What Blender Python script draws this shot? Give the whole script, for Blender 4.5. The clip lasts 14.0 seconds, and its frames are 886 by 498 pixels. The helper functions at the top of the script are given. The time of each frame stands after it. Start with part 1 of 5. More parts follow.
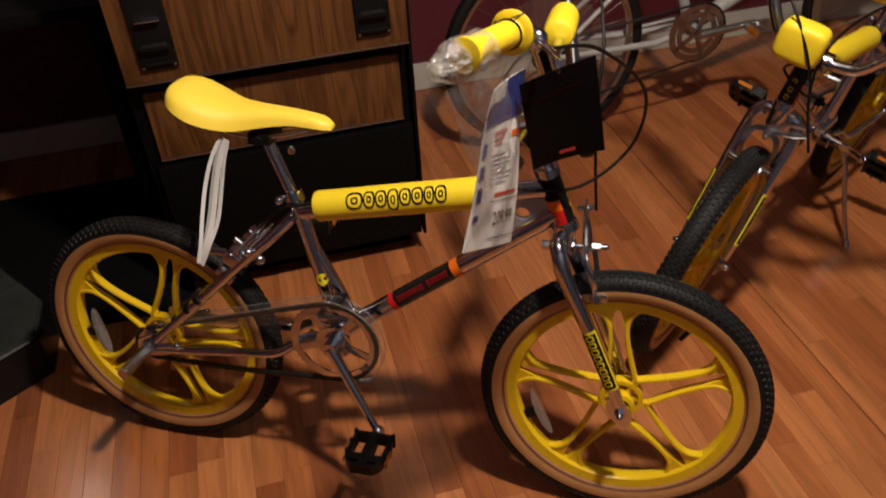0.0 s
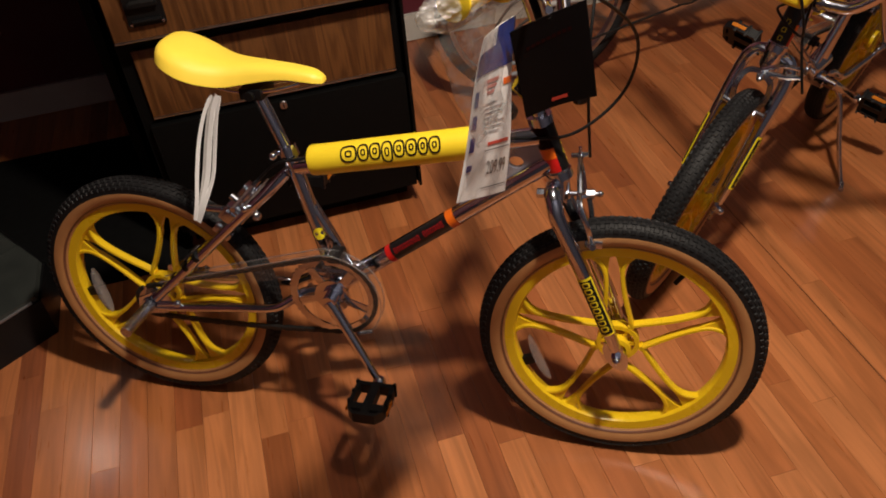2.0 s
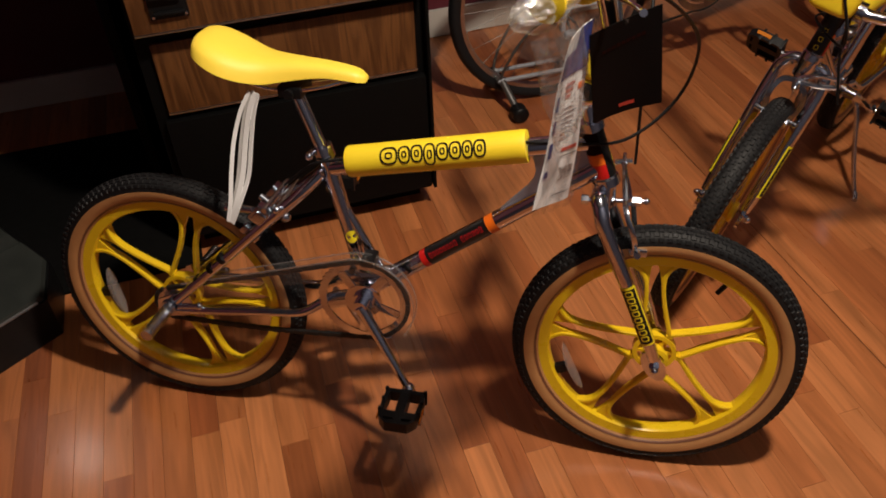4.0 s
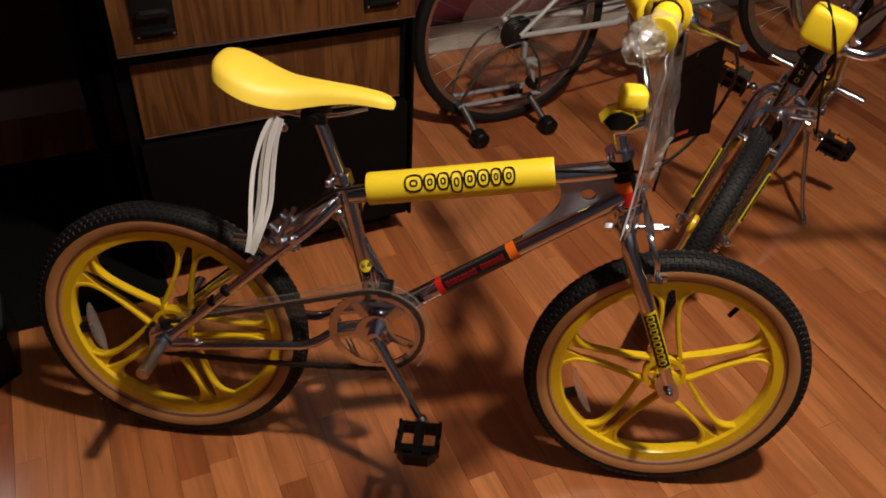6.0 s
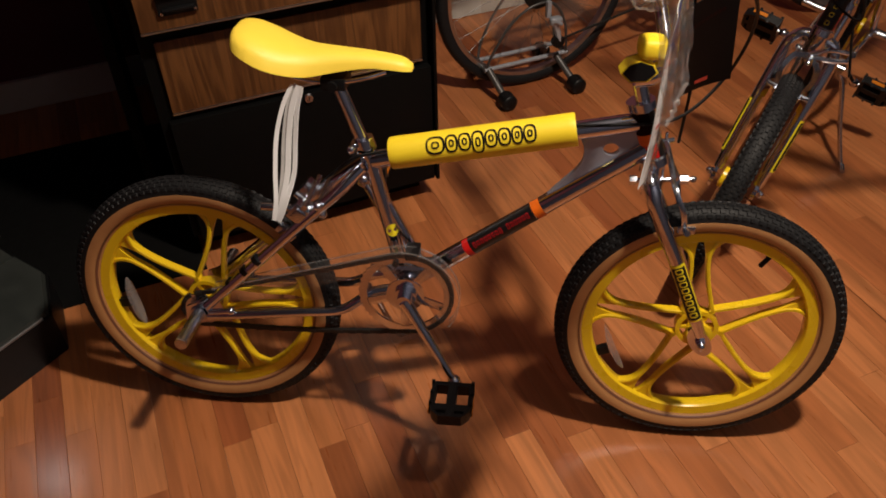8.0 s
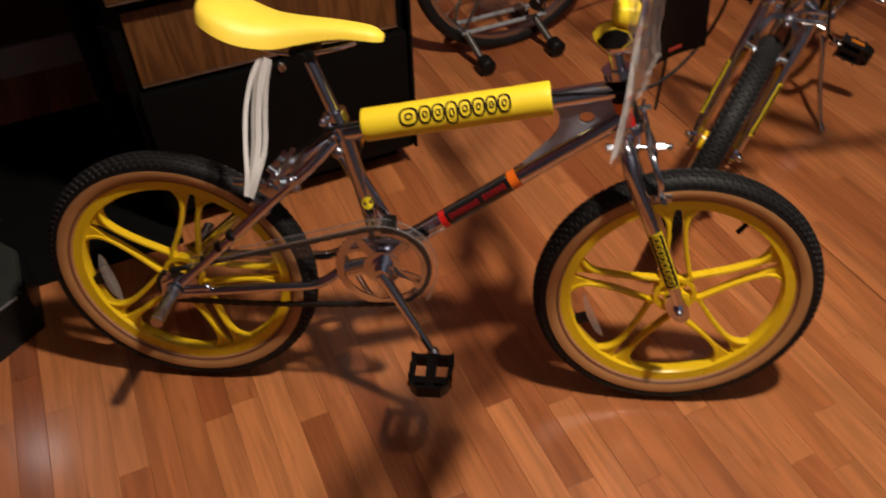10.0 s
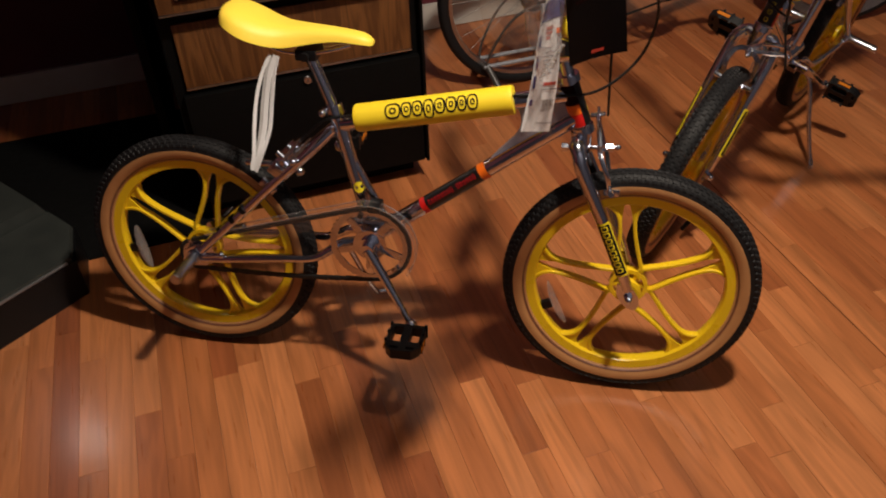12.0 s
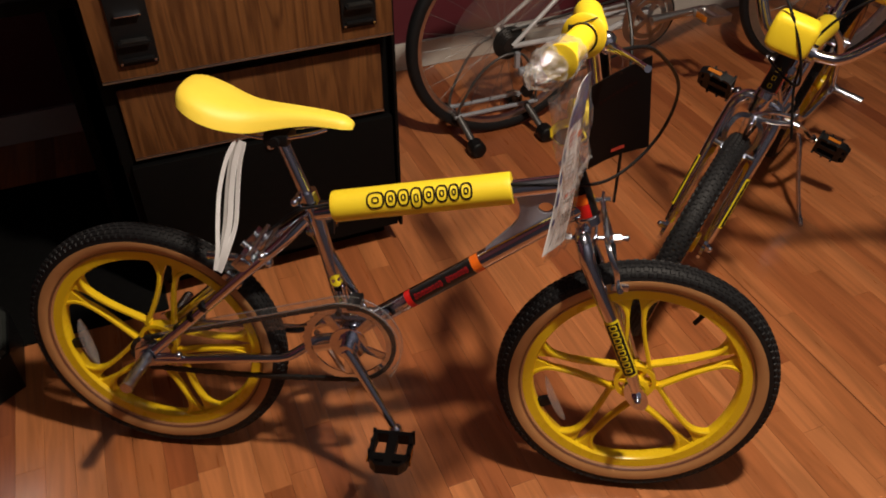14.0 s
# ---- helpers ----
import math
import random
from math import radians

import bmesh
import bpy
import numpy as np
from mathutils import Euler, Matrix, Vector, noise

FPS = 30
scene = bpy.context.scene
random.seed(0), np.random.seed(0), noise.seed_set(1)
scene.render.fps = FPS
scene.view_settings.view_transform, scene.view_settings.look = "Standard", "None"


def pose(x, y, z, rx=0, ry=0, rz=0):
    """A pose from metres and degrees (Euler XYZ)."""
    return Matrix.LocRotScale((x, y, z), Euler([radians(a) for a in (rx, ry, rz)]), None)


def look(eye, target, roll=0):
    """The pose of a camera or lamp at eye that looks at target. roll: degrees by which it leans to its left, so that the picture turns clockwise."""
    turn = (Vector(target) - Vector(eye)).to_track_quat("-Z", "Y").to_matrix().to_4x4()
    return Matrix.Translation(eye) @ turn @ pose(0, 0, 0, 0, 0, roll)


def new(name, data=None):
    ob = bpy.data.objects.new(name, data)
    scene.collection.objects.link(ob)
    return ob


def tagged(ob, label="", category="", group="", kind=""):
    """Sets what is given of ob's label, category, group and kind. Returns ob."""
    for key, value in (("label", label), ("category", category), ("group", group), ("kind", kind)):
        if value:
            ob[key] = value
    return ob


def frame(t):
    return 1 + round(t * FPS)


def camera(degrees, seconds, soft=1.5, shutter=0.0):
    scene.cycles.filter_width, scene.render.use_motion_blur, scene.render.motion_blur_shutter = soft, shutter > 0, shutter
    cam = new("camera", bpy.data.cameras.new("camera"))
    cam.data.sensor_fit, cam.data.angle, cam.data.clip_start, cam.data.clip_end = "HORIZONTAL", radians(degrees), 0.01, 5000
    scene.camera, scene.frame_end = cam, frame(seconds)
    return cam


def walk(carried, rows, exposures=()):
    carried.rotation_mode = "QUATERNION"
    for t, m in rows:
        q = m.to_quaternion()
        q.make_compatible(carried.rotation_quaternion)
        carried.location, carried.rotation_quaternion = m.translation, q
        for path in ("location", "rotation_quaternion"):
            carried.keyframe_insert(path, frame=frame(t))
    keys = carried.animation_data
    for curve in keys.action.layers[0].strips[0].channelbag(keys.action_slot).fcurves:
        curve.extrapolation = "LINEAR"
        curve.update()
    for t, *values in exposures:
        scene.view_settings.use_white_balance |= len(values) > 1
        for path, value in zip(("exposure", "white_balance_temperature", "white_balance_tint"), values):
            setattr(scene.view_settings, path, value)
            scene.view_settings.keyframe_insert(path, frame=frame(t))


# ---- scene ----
cam = camera(57.1, 14.0, soft=1.8, shutter=0.5)
PATH = [
    (0, (0.888, -0.975, 1.368), (0.451, 0.539, 0.136), -3.8),
    (0.5, (0.9, -0.966, 1.373), (0.492, 0.496, 0.071), -5.0),
    (1, (0.906, -0.967, 1.381), (0.486, 0.484, 0.07), -6.1),
    (1.5, (0.899, -0.974, 1.375), (0.472, 0.473, 0.061), -6.0),
    (2, (0.893, -0.982, 1.371), (0.473, 0.459, 0.049), -5.4),
    (2.5, (0.883, -0.989, 1.364), (0.454, 0.443, 0.035), -4.3),
    (3, (0.878, -0.989, 1.361), (0.419, 0.44, 0.039), -4.3),
    (5.5, (0.563, -0.957, 1.365), (0.473, 0.552, 0.056), 2.3),
    (6, (0.55, -0.989, 1.357), (0.465, 0.542, 0.074), 3.3),
    (6.5, (0.561, -1.002, 1.353), (0.403, 0.503, 0.045), -0.4),
    (7, (0.574, -0.994, 1.346), (0.411, 0.487, 0.012), -1.9),
    (9.5, (0.58, -1.016, 1.359), (0.371, 0.449, 0.014), -0.6),
    (10, (0.592, -0.978, 1.355), (0.45, 0.434, -0.054), -1.7),
    (10.5, (0.624, -0.994, 1.376), (0.611, 0.386, -0.071), 0.9),
    (11, (0.719, -1.095, 1.399), (0.563, 0.358, 0.035), -2.0),
    (11.5, (0.792, -1.193, 1.385), (0.59, 0.282, 0.05), -2.1),
    (12, (0.789, -1.204, 1.385), (0.478, 0.284, 0.086), -2.4),
    (12.5, (0.755, -1.129, 1.396), (0.408, 0.374, 0.122), -3.2),
    (13, (0.72, -1.03, 1.398), (0.429, 0.48, 0.12), -3.0),
    (13.5, (0.704, -1.019, 1.401), (0.46, 0.497, 0.12), -2.0),
    (14, (0.681, -0.991, 1.397), (0.493, 0.534, 0.117), -0.3),
]
EXPOSURES = [(0.0, -0.22), (0.5, -0.10), (1.5, -0.04), (2.5, -0.09), (3.0, -0.08), (5.5, -0.12), (6.0, -0.24), (6.5, -0.12), (7.0, -0.10), (9.5, -0.14), (10.0, -0.03), (11.5, 0.0), (12.5, -0.05), (13.0, -0.06), (14.0, -0.11)]
walk(cam, [(t, look(eye, target, roll)) for t, eye, target, roll in PATH], EXPOSURES)

# ---- world and lamps ----
world = bpy.data.worlds.new("world")
world.use_nodes = True
world.node_tree.nodes["Background"].inputs[0].default_value = (1.0, 0.72, 0.45, 1)
world.node_tree.nodes["Background"].inputs[1].default_value = 0.001
scene.world = world

LAMP = Vector((1.12, -0.17, 2.18))


def lamp(name, place, watts, radius, colour):
    data = bpy.data.lights.new(name, "POINT")
    data.energy, data.shadow_soft_size, data.color = watts, radius, colour
    ob = new(name, data)
    ob.location = place
    return ob


lamp("pendant_bulb", LAMP, 168.0, 0.06, (1.0, 0.85, 0.70))

# ---- the room's axes: U runs along the far wall, N points into it ----
ROOM_DEGREES = 28.8
ROOM = radians(ROOM_DEGREES)
U = Vector((math.cos(ROOM), math.sin(ROOM), 0))
N = Vector((-math.sin(ROOM), math.cos(ROOM), 0))
WALL_D = 1.37


def room(s, d, z=0.0):
    return U * s + N * d + Vector((0, 0, z))


def room_pose(s, d, z=0.0, turn=0.0):
    p = room(s, d, z)
    return pose(p.x, p.y, p.z, 0, 0, ROOM_DEGREES + turn)


# ---- materials ----
def material(name, colour, rough=0.5, metal=0.0, second=None, scale=40.0, amount=0.35, bump=0.1, bump_scale=300.0, stretch=(1, 1, 1), spec=0.5, coat=0.0, rough_var=0.15, by_object=0.0):
    """A surface with two scales of variation: broad tone from one noise, fine relief from another."""
    m = bpy.data.materials.new(name)
    m.use_nodes = True
    nodes, links = m.node_tree.nodes, m.node_tree.links
    b = nodes["Principled BSDF"]
    coord = nodes.new("ShaderNodeTexCoord")
    mapping = nodes.new("ShaderNodeMapping")
    mapping.inputs["Scale"].default_value = stretch
    links.new(coord.outputs["Object"], mapping.inputs["Vector"])
    broad = nodes.new("ShaderNodeTexNoise")
    broad.inputs["Scale"].default_value, broad.inputs["Detail"].default_value = scale, 6
    links.new(mapping.outputs[0], broad.inputs["Vector"])
    fine = nodes.new("ShaderNodeTexNoise")
    fine.inputs["Scale"].default_value, fine.inputs["Detail"].default_value = bump_scale, 3
    links.new(mapping.outputs[0], fine.inputs["Vector"])
    second = second or tuple(c * 0.75 for c in colour)
    ramp = nodes.new("ShaderNodeMix")
    ramp.data_type = "RGBA"
    ramp.inputs[6].default_value, ramp.inputs[7].default_value = (*colour, 1), (*second, 1)
    fac = nodes.new("ShaderNodeMapRange")
    fac.inputs["From Min"].default_value, fac.inputs["From Max"].default_value = 0.35, 0.7
    fac.inputs["To Max"].default_value = amount * 2
    links.new(broad.outputs[0], fac.inputs["Value"])
    links.new(fac.outputs[0], ramp.inputs[0])
    last = ramp.outputs[2]
    if by_object:
        info = nodes.new("ShaderNodeObjectInfo")
        vary = nodes.new("ShaderNodeMapRange")
        vary.inputs["To Min"].default_value, vary.inputs["To Max"].default_value = 1 - by_object, 1 + by_object
        links.new(info.outputs["Random"], vary.inputs["Value"])
        hsv = nodes.new("ShaderNodeHueSaturation")
        links.new(vary.outputs[0], hsv.inputs["Value"])
        links.new(last, hsv.inputs["Color"])
        last = hsv.outputs[0]
    links.new(last, b.inputs["Base Color"])
    rr = nodes.new("ShaderNodeMapRange")
    rr.inputs["To Min"].default_value, rr.inputs["To Max"].default_value = max(0.02, rough - rough_var * rough), min(1, rough + rough_var * rough)
    links.new(broad.outputs[0], rr.inputs["Value"])
    links.new(rr.outputs[0], b.inputs["Roughness"])
    b.inputs["Metallic"].default_value = metal
    b.inputs["Specular IOR Level"].default_value = spec
    b.inputs["Coat Weight"].default_value = coat
    if bump:
        bm_ = nodes.new("ShaderNodeBump")
        bm_.inputs["Strength"].default_value, bm_.inputs["Distance"].default_value = bump, 0.001
        links.new(fine.outputs[0], bm_.inputs["Height"])
        links.new(bm_.outputs[0], b.inputs["Normal"])
    return m


def clear_plastic(name, tint=(1, 1, 1), haze=0.12, rough=0.12, wrinkle=0.0, wscale=60.0, gloss_min=0.08):
    """Thin clear film or sheet: mostly see-through, with a gloss and a little haze."""
    m = bpy.data.materials.new(name)
    m.use_nodes = True
    nodes, links = m.node_tree.nodes, m.node_tree.links
    nodes.remove(nodes["Principled BSDF"])
    out = nodes["Material Output"]
    see, gloss, white = nodes.new("ShaderNodeBsdfTransparent"), nodes.new("ShaderNodeBsdfGlossy"), nodes.new("ShaderNodeBsdfDiffuse")
    see.inputs[0].default_value = (*tint, 1)
    gloss.inputs["Roughness"].default_value = rough
    white.inputs[0].default_value = (0.8, 0.8, 0.8, 1)
    a, b = nodes.new("ShaderNodeMixShader"), nodes.new("ShaderNodeMixShader")
    a.inputs[0].default_value = haze
    links.new(see.outputs[0], a.inputs[1]), links.new(white.outputs[0], a.inputs[2])
    fres, curve, amount = nodes.new("ShaderNodeLayerWeight"), nodes.new("ShaderNodeMath"), nodes.new("ShaderNodeMapRange")
    curve.operation, curve.inputs[1].default_value = "POWER", 4.0
    links.new(fres.outputs["Facing"], curve.inputs[0]), links.new(curve.outputs[0], amount.inputs["Value"])
    amount.inputs["To Min"].default_value, amount.inputs["To Max"].default_value = gloss_min, 0.5
    links.new(amount.outputs[0], b.inputs[0])
    links.new(a.outputs[0], b.inputs[1]), links.new(gloss.outputs[0], b.inputs[2])
    links.new(b.outputs[0], out.inputs[0])
    if wrinkle:
        tex, bp_ = nodes.new("ShaderNodeTexNoise"), nodes.new("ShaderNodeBump")
        co = nodes.new("ShaderNodeTexCoord")
        links.new(co.outputs["Object"], tex.inputs["Vector"])
        tex.inputs["Scale"].default_value, tex.inputs["Detail"].default_value = wscale, 4
        bp_.inputs["Strength"].default_value, bp_.inputs["Distance"].default_value = wrinkle, 0.01
        links.new(tex.outputs[0], bp_.inputs["Height"])
        for n in (fres, gloss, white):
            links.new(bp_.outputs[0], n.inputs["Normal"])
    return m


def wood(name, light, dark, along, rings=26.0, stretch=14.0, rough=0.4, coat=0.0, by_object=0.0, bump=0.15, contrast=1.0, tones=(), island=False):
    """Grained wood: long streaks along one axis (0, 1 or 2), with broad figure bands and fine pores."""
    m = bpy.data.materials.new(name)
    m.use_nodes = True
    nodes, links = m.node_tree.nodes, m.node_tree.links
    b = nodes["Principled BSDF"]
    coord, mapping = nodes.new("ShaderNodeTexCoord"), nodes.new("ShaderNodeMapping")
    sc = [1.0, 1.0, 1.0]
    sc[along] = 1.0 / stretch
    mapping.inputs["Scale"].default_value = sc
    info = nodes.new("ShaderNodeNewGeometry" if island else "ShaderNodeObjectInfo")
    pick = info.outputs["Random Per Island" if island else "Random"]
    shift = nodes.new("ShaderNodeVectorMath")
    shift.operation = "MULTIPLY_ADD"
    comb = nodes.new("ShaderNodeCombineXYZ")
    for k in range(3):
        links.new(pick, comb.inputs[k])
    links.new(comb.outputs[0], shift.inputs[0])
    shift.inputs[1].default_value = (31.7, 57.3, 17.9)
    links.new(coord.outputs["Object"], shift.inputs[2])
    links.new(shift.outputs[0], mapping.inputs["Vector"])
    figure = nodes.new("ShaderNodeTexNoise")
    figure.inputs["Scale"].default_value, figure.inputs["Detail"].default_value, figure.inputs["Distortion"].default_value = rings, 3, 1.2
    pores = nodes.new("ShaderNodeTexNoise")
    pores.inputs["Scale"].default_value, pores.inputs["Detail"].default_value = rings * 9, 5
    for n in (figure, pores):
        links.new(mapping.outputs[0], n.inputs["Vector"])
    wave = nodes.new("ShaderNodeMath")
    wave.operation = "SINE"
    mul = nodes.new("ShaderNodeMath")
    mul.operation, mul.inputs[1].default_value = "MULTIPLY", 34.0
    links.new(figure.outputs[0], mul.inputs[0]), links.new(mul.outputs[0], wave.inputs[0])
    fac = nodes.new("ShaderNodeMapRange")
    fac.inputs["From Min"].default_value, fac.inputs["From Max"].default_value = -1.6, 1.6
    links.new(wave.outputs[0], fac.inputs["Value"])
    add = nodes.new("ShaderNodeMath")
    add.operation = "MULTIPLY_ADD"
    links.new(pores.outputs[0], add.inputs[0])
    add.inputs[1].default_value = 0.9
    links.new(fac.outputs[0], add.inputs[2])
    sub = nodes.new("ShaderNodeMapRange")
    sub.inputs["From Min"].default_value, sub.inputs["From Max"].default_value = 0.95 - 0.6 / contrast, 0.95 + 0.6 / contrast
    links.new(add.outputs[0], sub.inputs["Value"])
    mix = nodes.new("ShaderNodeMix")
    mix.data_type = "RGBA"
    mix.inputs[6].default_value, mix.inputs[7].default_value = (*dark, 1), (*light, 1)
    links.new(sub.outputs[0], mix.inputs[0])
    if tones:
        for socket, k in ((mix.inputs[7], 1.0), (mix.inputs[6], 0.66)):
            ramp = nodes.new("ShaderNodeValToRGB")
            while len(ramp.color_ramp.elements) < len(tones):
                ramp.color_ramp.elements.new(0.5)
            for e, (at, colour) in zip(ramp.color_ramp.elements, tones):
                e.position, e.color = at, (*[c * k for c in colour], 1)
            links.new(pick, ramp.inputs[0]), links.new(ramp.outputs[0], socket)
    last = mix.outputs[2]
    if by_object:
        vary = nodes.new("ShaderNodeMapRange")
        vary.inputs["To Min"].default_value, vary.inputs["To Max"].default_value = 1 - by_object, 1 + by_object
        links.new(pick, vary.inputs["Value"])
        hue = nodes.new("ShaderNodeMapRange")
        spin = nodes.new("ShaderNodeMath")
        spin.operation = "FRACT"
        m7 = nodes.new("ShaderNodeMath")
        m7.operation, m7.inputs[1].default_value = "MULTIPLY", 7.13
        links.new(pick, m7.inputs[0]), links.new(m7.outputs[0], spin.inputs[0])
        links.new(spin.outputs[0], hue.inputs["Value"])
        hue.inputs["To Min"].default_value, hue.inputs["To Max"].default_value = 0.49, 0.508
        hsv = nodes.new("ShaderNodeHueSaturation")
        links.new(vary.outputs[0], hsv.inputs["Value"]), links.new(hue.outputs[0], hsv.inputs["Hue"])
        links.new(last, hsv.inputs["Color"])
        last = hsv.outputs[0]
    if tones:
        spots, lift, wear = nodes.new("ShaderNodeTexNoise"), nodes.new("ShaderNodeMapRange"), nodes.new("ShaderNodeHueSaturation")
        spots.inputs["Scale"].default_value, spots.inputs["Detail"].default_value, spots.inputs["Roughness"].default_value = 20.0, 4, 0.6
        lift.inputs["From Min"].default_value, lift.inputs["From Max"].default_value = 0.3, 0.7
        lift.inputs["To Min"].default_value, lift.inputs["To Max"].default_value = 0.82, 1.2
        links.new(mapping.outputs[0], spots.inputs["Vector"]), links.new(spots.outputs[0], lift.inputs["Value"])
        links.new(lift.outputs[0], wear.inputs["Value"]), links.new(last, wear.inputs["Color"])
        last = wear.outputs[0]
    links.new(last, b.inputs["Base Color"])
    rr = nodes.new("ShaderNodeMapRange")
    rr.inputs["To Min"].default_value, rr.inputs["To Max"].default_value = rough * 0.8, rough * 1.25
    links.new(pores.outputs[0], rr.inputs["Value"]), links.new(rr.outputs[0], b.inputs["Roughness"])
    b.inputs["Coat Weight"].default_value, b.inputs["Coat Roughness"].default_value = coat, 0.14
    bp_ = nodes.new("ShaderNodeBump")
    bp_.inputs["Strength"].default_value, bp_.inputs["Distance"].default_value = bump, 0.0006
    links.new(pores.outputs[0], bp_.inputs["Height"]), links.new(bp_.outputs[0], b.inputs["Normal"])
    return m


OAK = ((0.0, (0.602, 0.227, 0.083)), (0.2, (0.546, 0.197, 0.069)), (0.5, (0.490, 0.168, 0.057)), (0.8, (0.428, 0.138, 0.046)), (0.92, (0.337, 0.099, 0.035)), (1.0, (0.296, 0.082, 0.029)))
FLOOR_WOOD = wood("oak strip floor, varnished", (0.50, 0.192, 0.064), (0.25, 0.079, 0.023), 1, rings=13, stretch=13, rough=0.29, coat=0.25, bump=0.08, contrast=0.9, tones=OAK)
GAP = material("dark floor joints", (0.10, 0.036, 0.014), 0.8)
CAB_WOOD = wood("wood-grain drawer laminate", (0.170, 0.068, 0.020), (0.052, 0.0175, 0.005), 2, rings=20, stretch=15, rough=0.42, contrast=1.0)
CAB_BLACK = material("black painted cabinet", (0.0025, 0.0025, 0.0025), 0.6, spec=0.12, bump=0.06, bump_scale=700)
BLACK_PLASTIC = material("black plastic", (0.005, 0.005, 0.0055), 0.45, spec=0.25, bump=0.05)
RUBBER = material("black tyre rubber", (0.007, 0.007, 0.008), 0.6, spec=0.26, second=(0.012, 0.012, 0.012), amount=0.2, rough_var=0.05, bump=0.2, bump_scale=500)
GUM = material("tan gum sidewall", (0.47, 0.235, 0.08925), 0.55, second=(0.4, 0.188, 0.068), scale=25, bump=0.08)
GUM_LINE = material("dark brown sidewall line", (0.16, 0.06, 0.03), 0.5)
YELLOW = material("yellow moulded nylon", (0.83, 0.565, 0.013), 0.28, second=(0.77, 0.50, 0.010), scale=30, amount=0.3, bump=0.03, coat=0.1)
SADDLE_Y = material("yellow saddle vinyl", (0.93, 0.69, 0.07), 0.48, second=(0.90, 0.64, 0.055), scale=20, amount=0.2, bump=0.12, bump_scale=900)
PAD_Y = material("yellow padded vinyl", (0.91, 0.6862, 0.0255), 0.5, second=(0.87, 0.6298, 0.017), scale=30, amount=0.2, bump=0.12, bump_scale=800)
GRIP_Y = material("yellow grip rubber", (0.9, 0.6392, 0.017), 0.5, bump=0.15, bump_scale=600)
CHROME = material("chrome plating", (0.68, 0.71, 0.80), 0.11, 1.0, second=(0.57, 0.60, 0.70), scale=18, amount=0.3, bump=0.02, bump_scale=120)
BRIGHT = material("polished bright alloy", (0.60, 0.64, 0.72), 0.22, 1.0, scale=60, bump=0.05)
STEEL = material("bright steel parts", (0.66, 0.69, 0.76), 0.24, 1.0, scale=60, bump=0.05)
ALLOY = material("silver alloy", (0.6, 0.6, 0.6), 0.32, 1.0, scale=60, bump=0.06)
DARK_STEEL = material("dark chain steel", (0.03, 0.029, 0.028), 0.45, 0.6, bump=0.1)
DECAL_BLACK = material("black decal film", (0.008, 0.008, 0.008), 0.3, bump=0)
DECAL_RED = material("red decal film", (0.62, 0.012, 0.01), 0.35, bump=0)
PRINT_RED = material("deep red print", (0.40, 0.010, 0.014), 0.4, bump=0)
DARK_RED = material("dim red print", (0.014, 0.002, 0.002), 0.5, spec=0.06, bump=0)
PEG = material("knurled dull steel", (0.62, 0.64, 0.68), 0.22, 1.0, scale=80, bump=1.0, bump_scale=260)
SATIN = material("satin plating", (0.40, 0.42, 0.50), 0.42, 0.6, bump=0.05)
SILVER = material("silver paint", (0.36, 0.38, 0.42), 0.3, 0.25, bump=0.05)
PALE_RED = material("pale red print", (0.62, 0.22, 0.19), 0.55, bump=0)
WIRE = material("dull steel wire", (0.22, 0.22, 0.22), 0.5, 1.0, bump=0)
DECAL_ORANGE = material("orange decal film", (0.85, 0.16, 0.01), 0.35, bump=0)
DECAL_YELLOW = material("yellow decal film", (0.85, 0.68, 0.02), 0.35, bump=0)
WHITE_PAPER = material("white card", (0.80, 0.80, 0.80), 0.5, second=(0.8, 0.8, 0.81), scale=15, amount=0.3, bump=0.05)
GREY_PRINT = material("grey print", (0.22, 0.22, 0.24), 0.6, bump=0)
BLUE_PRINT = material("blue print", (0.006, 0.03, 0.22), 0.45, bump=0)
RED_PRINT = material("red print", (0.55, 0.05, 0.03), 0.5, bump=0)
TAG_BLACK = material("black coated card", (0.003, 0.003, 0.0035), 0.5, spec=0.06, scale=12, bump=0.03)
CLEAR = clear_plastic("clear chain guard plastic", (0.97, 0.97, 0.96), 0.02, 0.08, gloss_min=0.06)
GUARD_EDGE = clear_plastic("clear guard edge", (0.93, 0.93, 0.92), 0.07, 0.10, gloss_min=0.20)
FILM = clear_plastic("crinkled clear film", (0.99, 0.99, 0.99), 0.008, 0.16, wrinkle=0.5, wscale=45, gloss_min=0.05)
BAG = clear_plastic("loose clear bag", (0.98, 0.98, 0.98), 0.035, 0.12, wrinkle=1.0, wscale=55, gloss_min=0.13)
REFLECTOR = clear_plastic("clear reflector lens", (0.92, 0.92, 0.92), 0.14, 0.15, wrinkle=0.4, wscale=150)
WALL_RED = material("dark maroon wall paint", (0.105, 0.012, 0.022), 0.6, second=(0.085, 0.010, 0.018), scale=6, bump=0.25, bump_scale=120)
WALL_PLAIN = material("plain wall paint", (0.06, 0.065, 0.092), 0.7, scale=5, bump=0.2, bump_scale=120)
CEILING = material("dim ceiling paint", (0.08, 0.078, 0.085), 0.8, scale=5, bump=0.2, bump_scale=90)
BASE_WHITE = material("white baseboard paint", (0.55, 0.54, 0.50), 0.4, second=(0.45, 0.43, 0.39), scale=8, bump=0.05)
BENCH_TOP = material("dark grey vinyl", (0.026, 0.030, 0.028), 0.48, second=(0.039, 0.044, 0.040), spec=0.35, scale=18, bump=0.25, bump_scale=500)
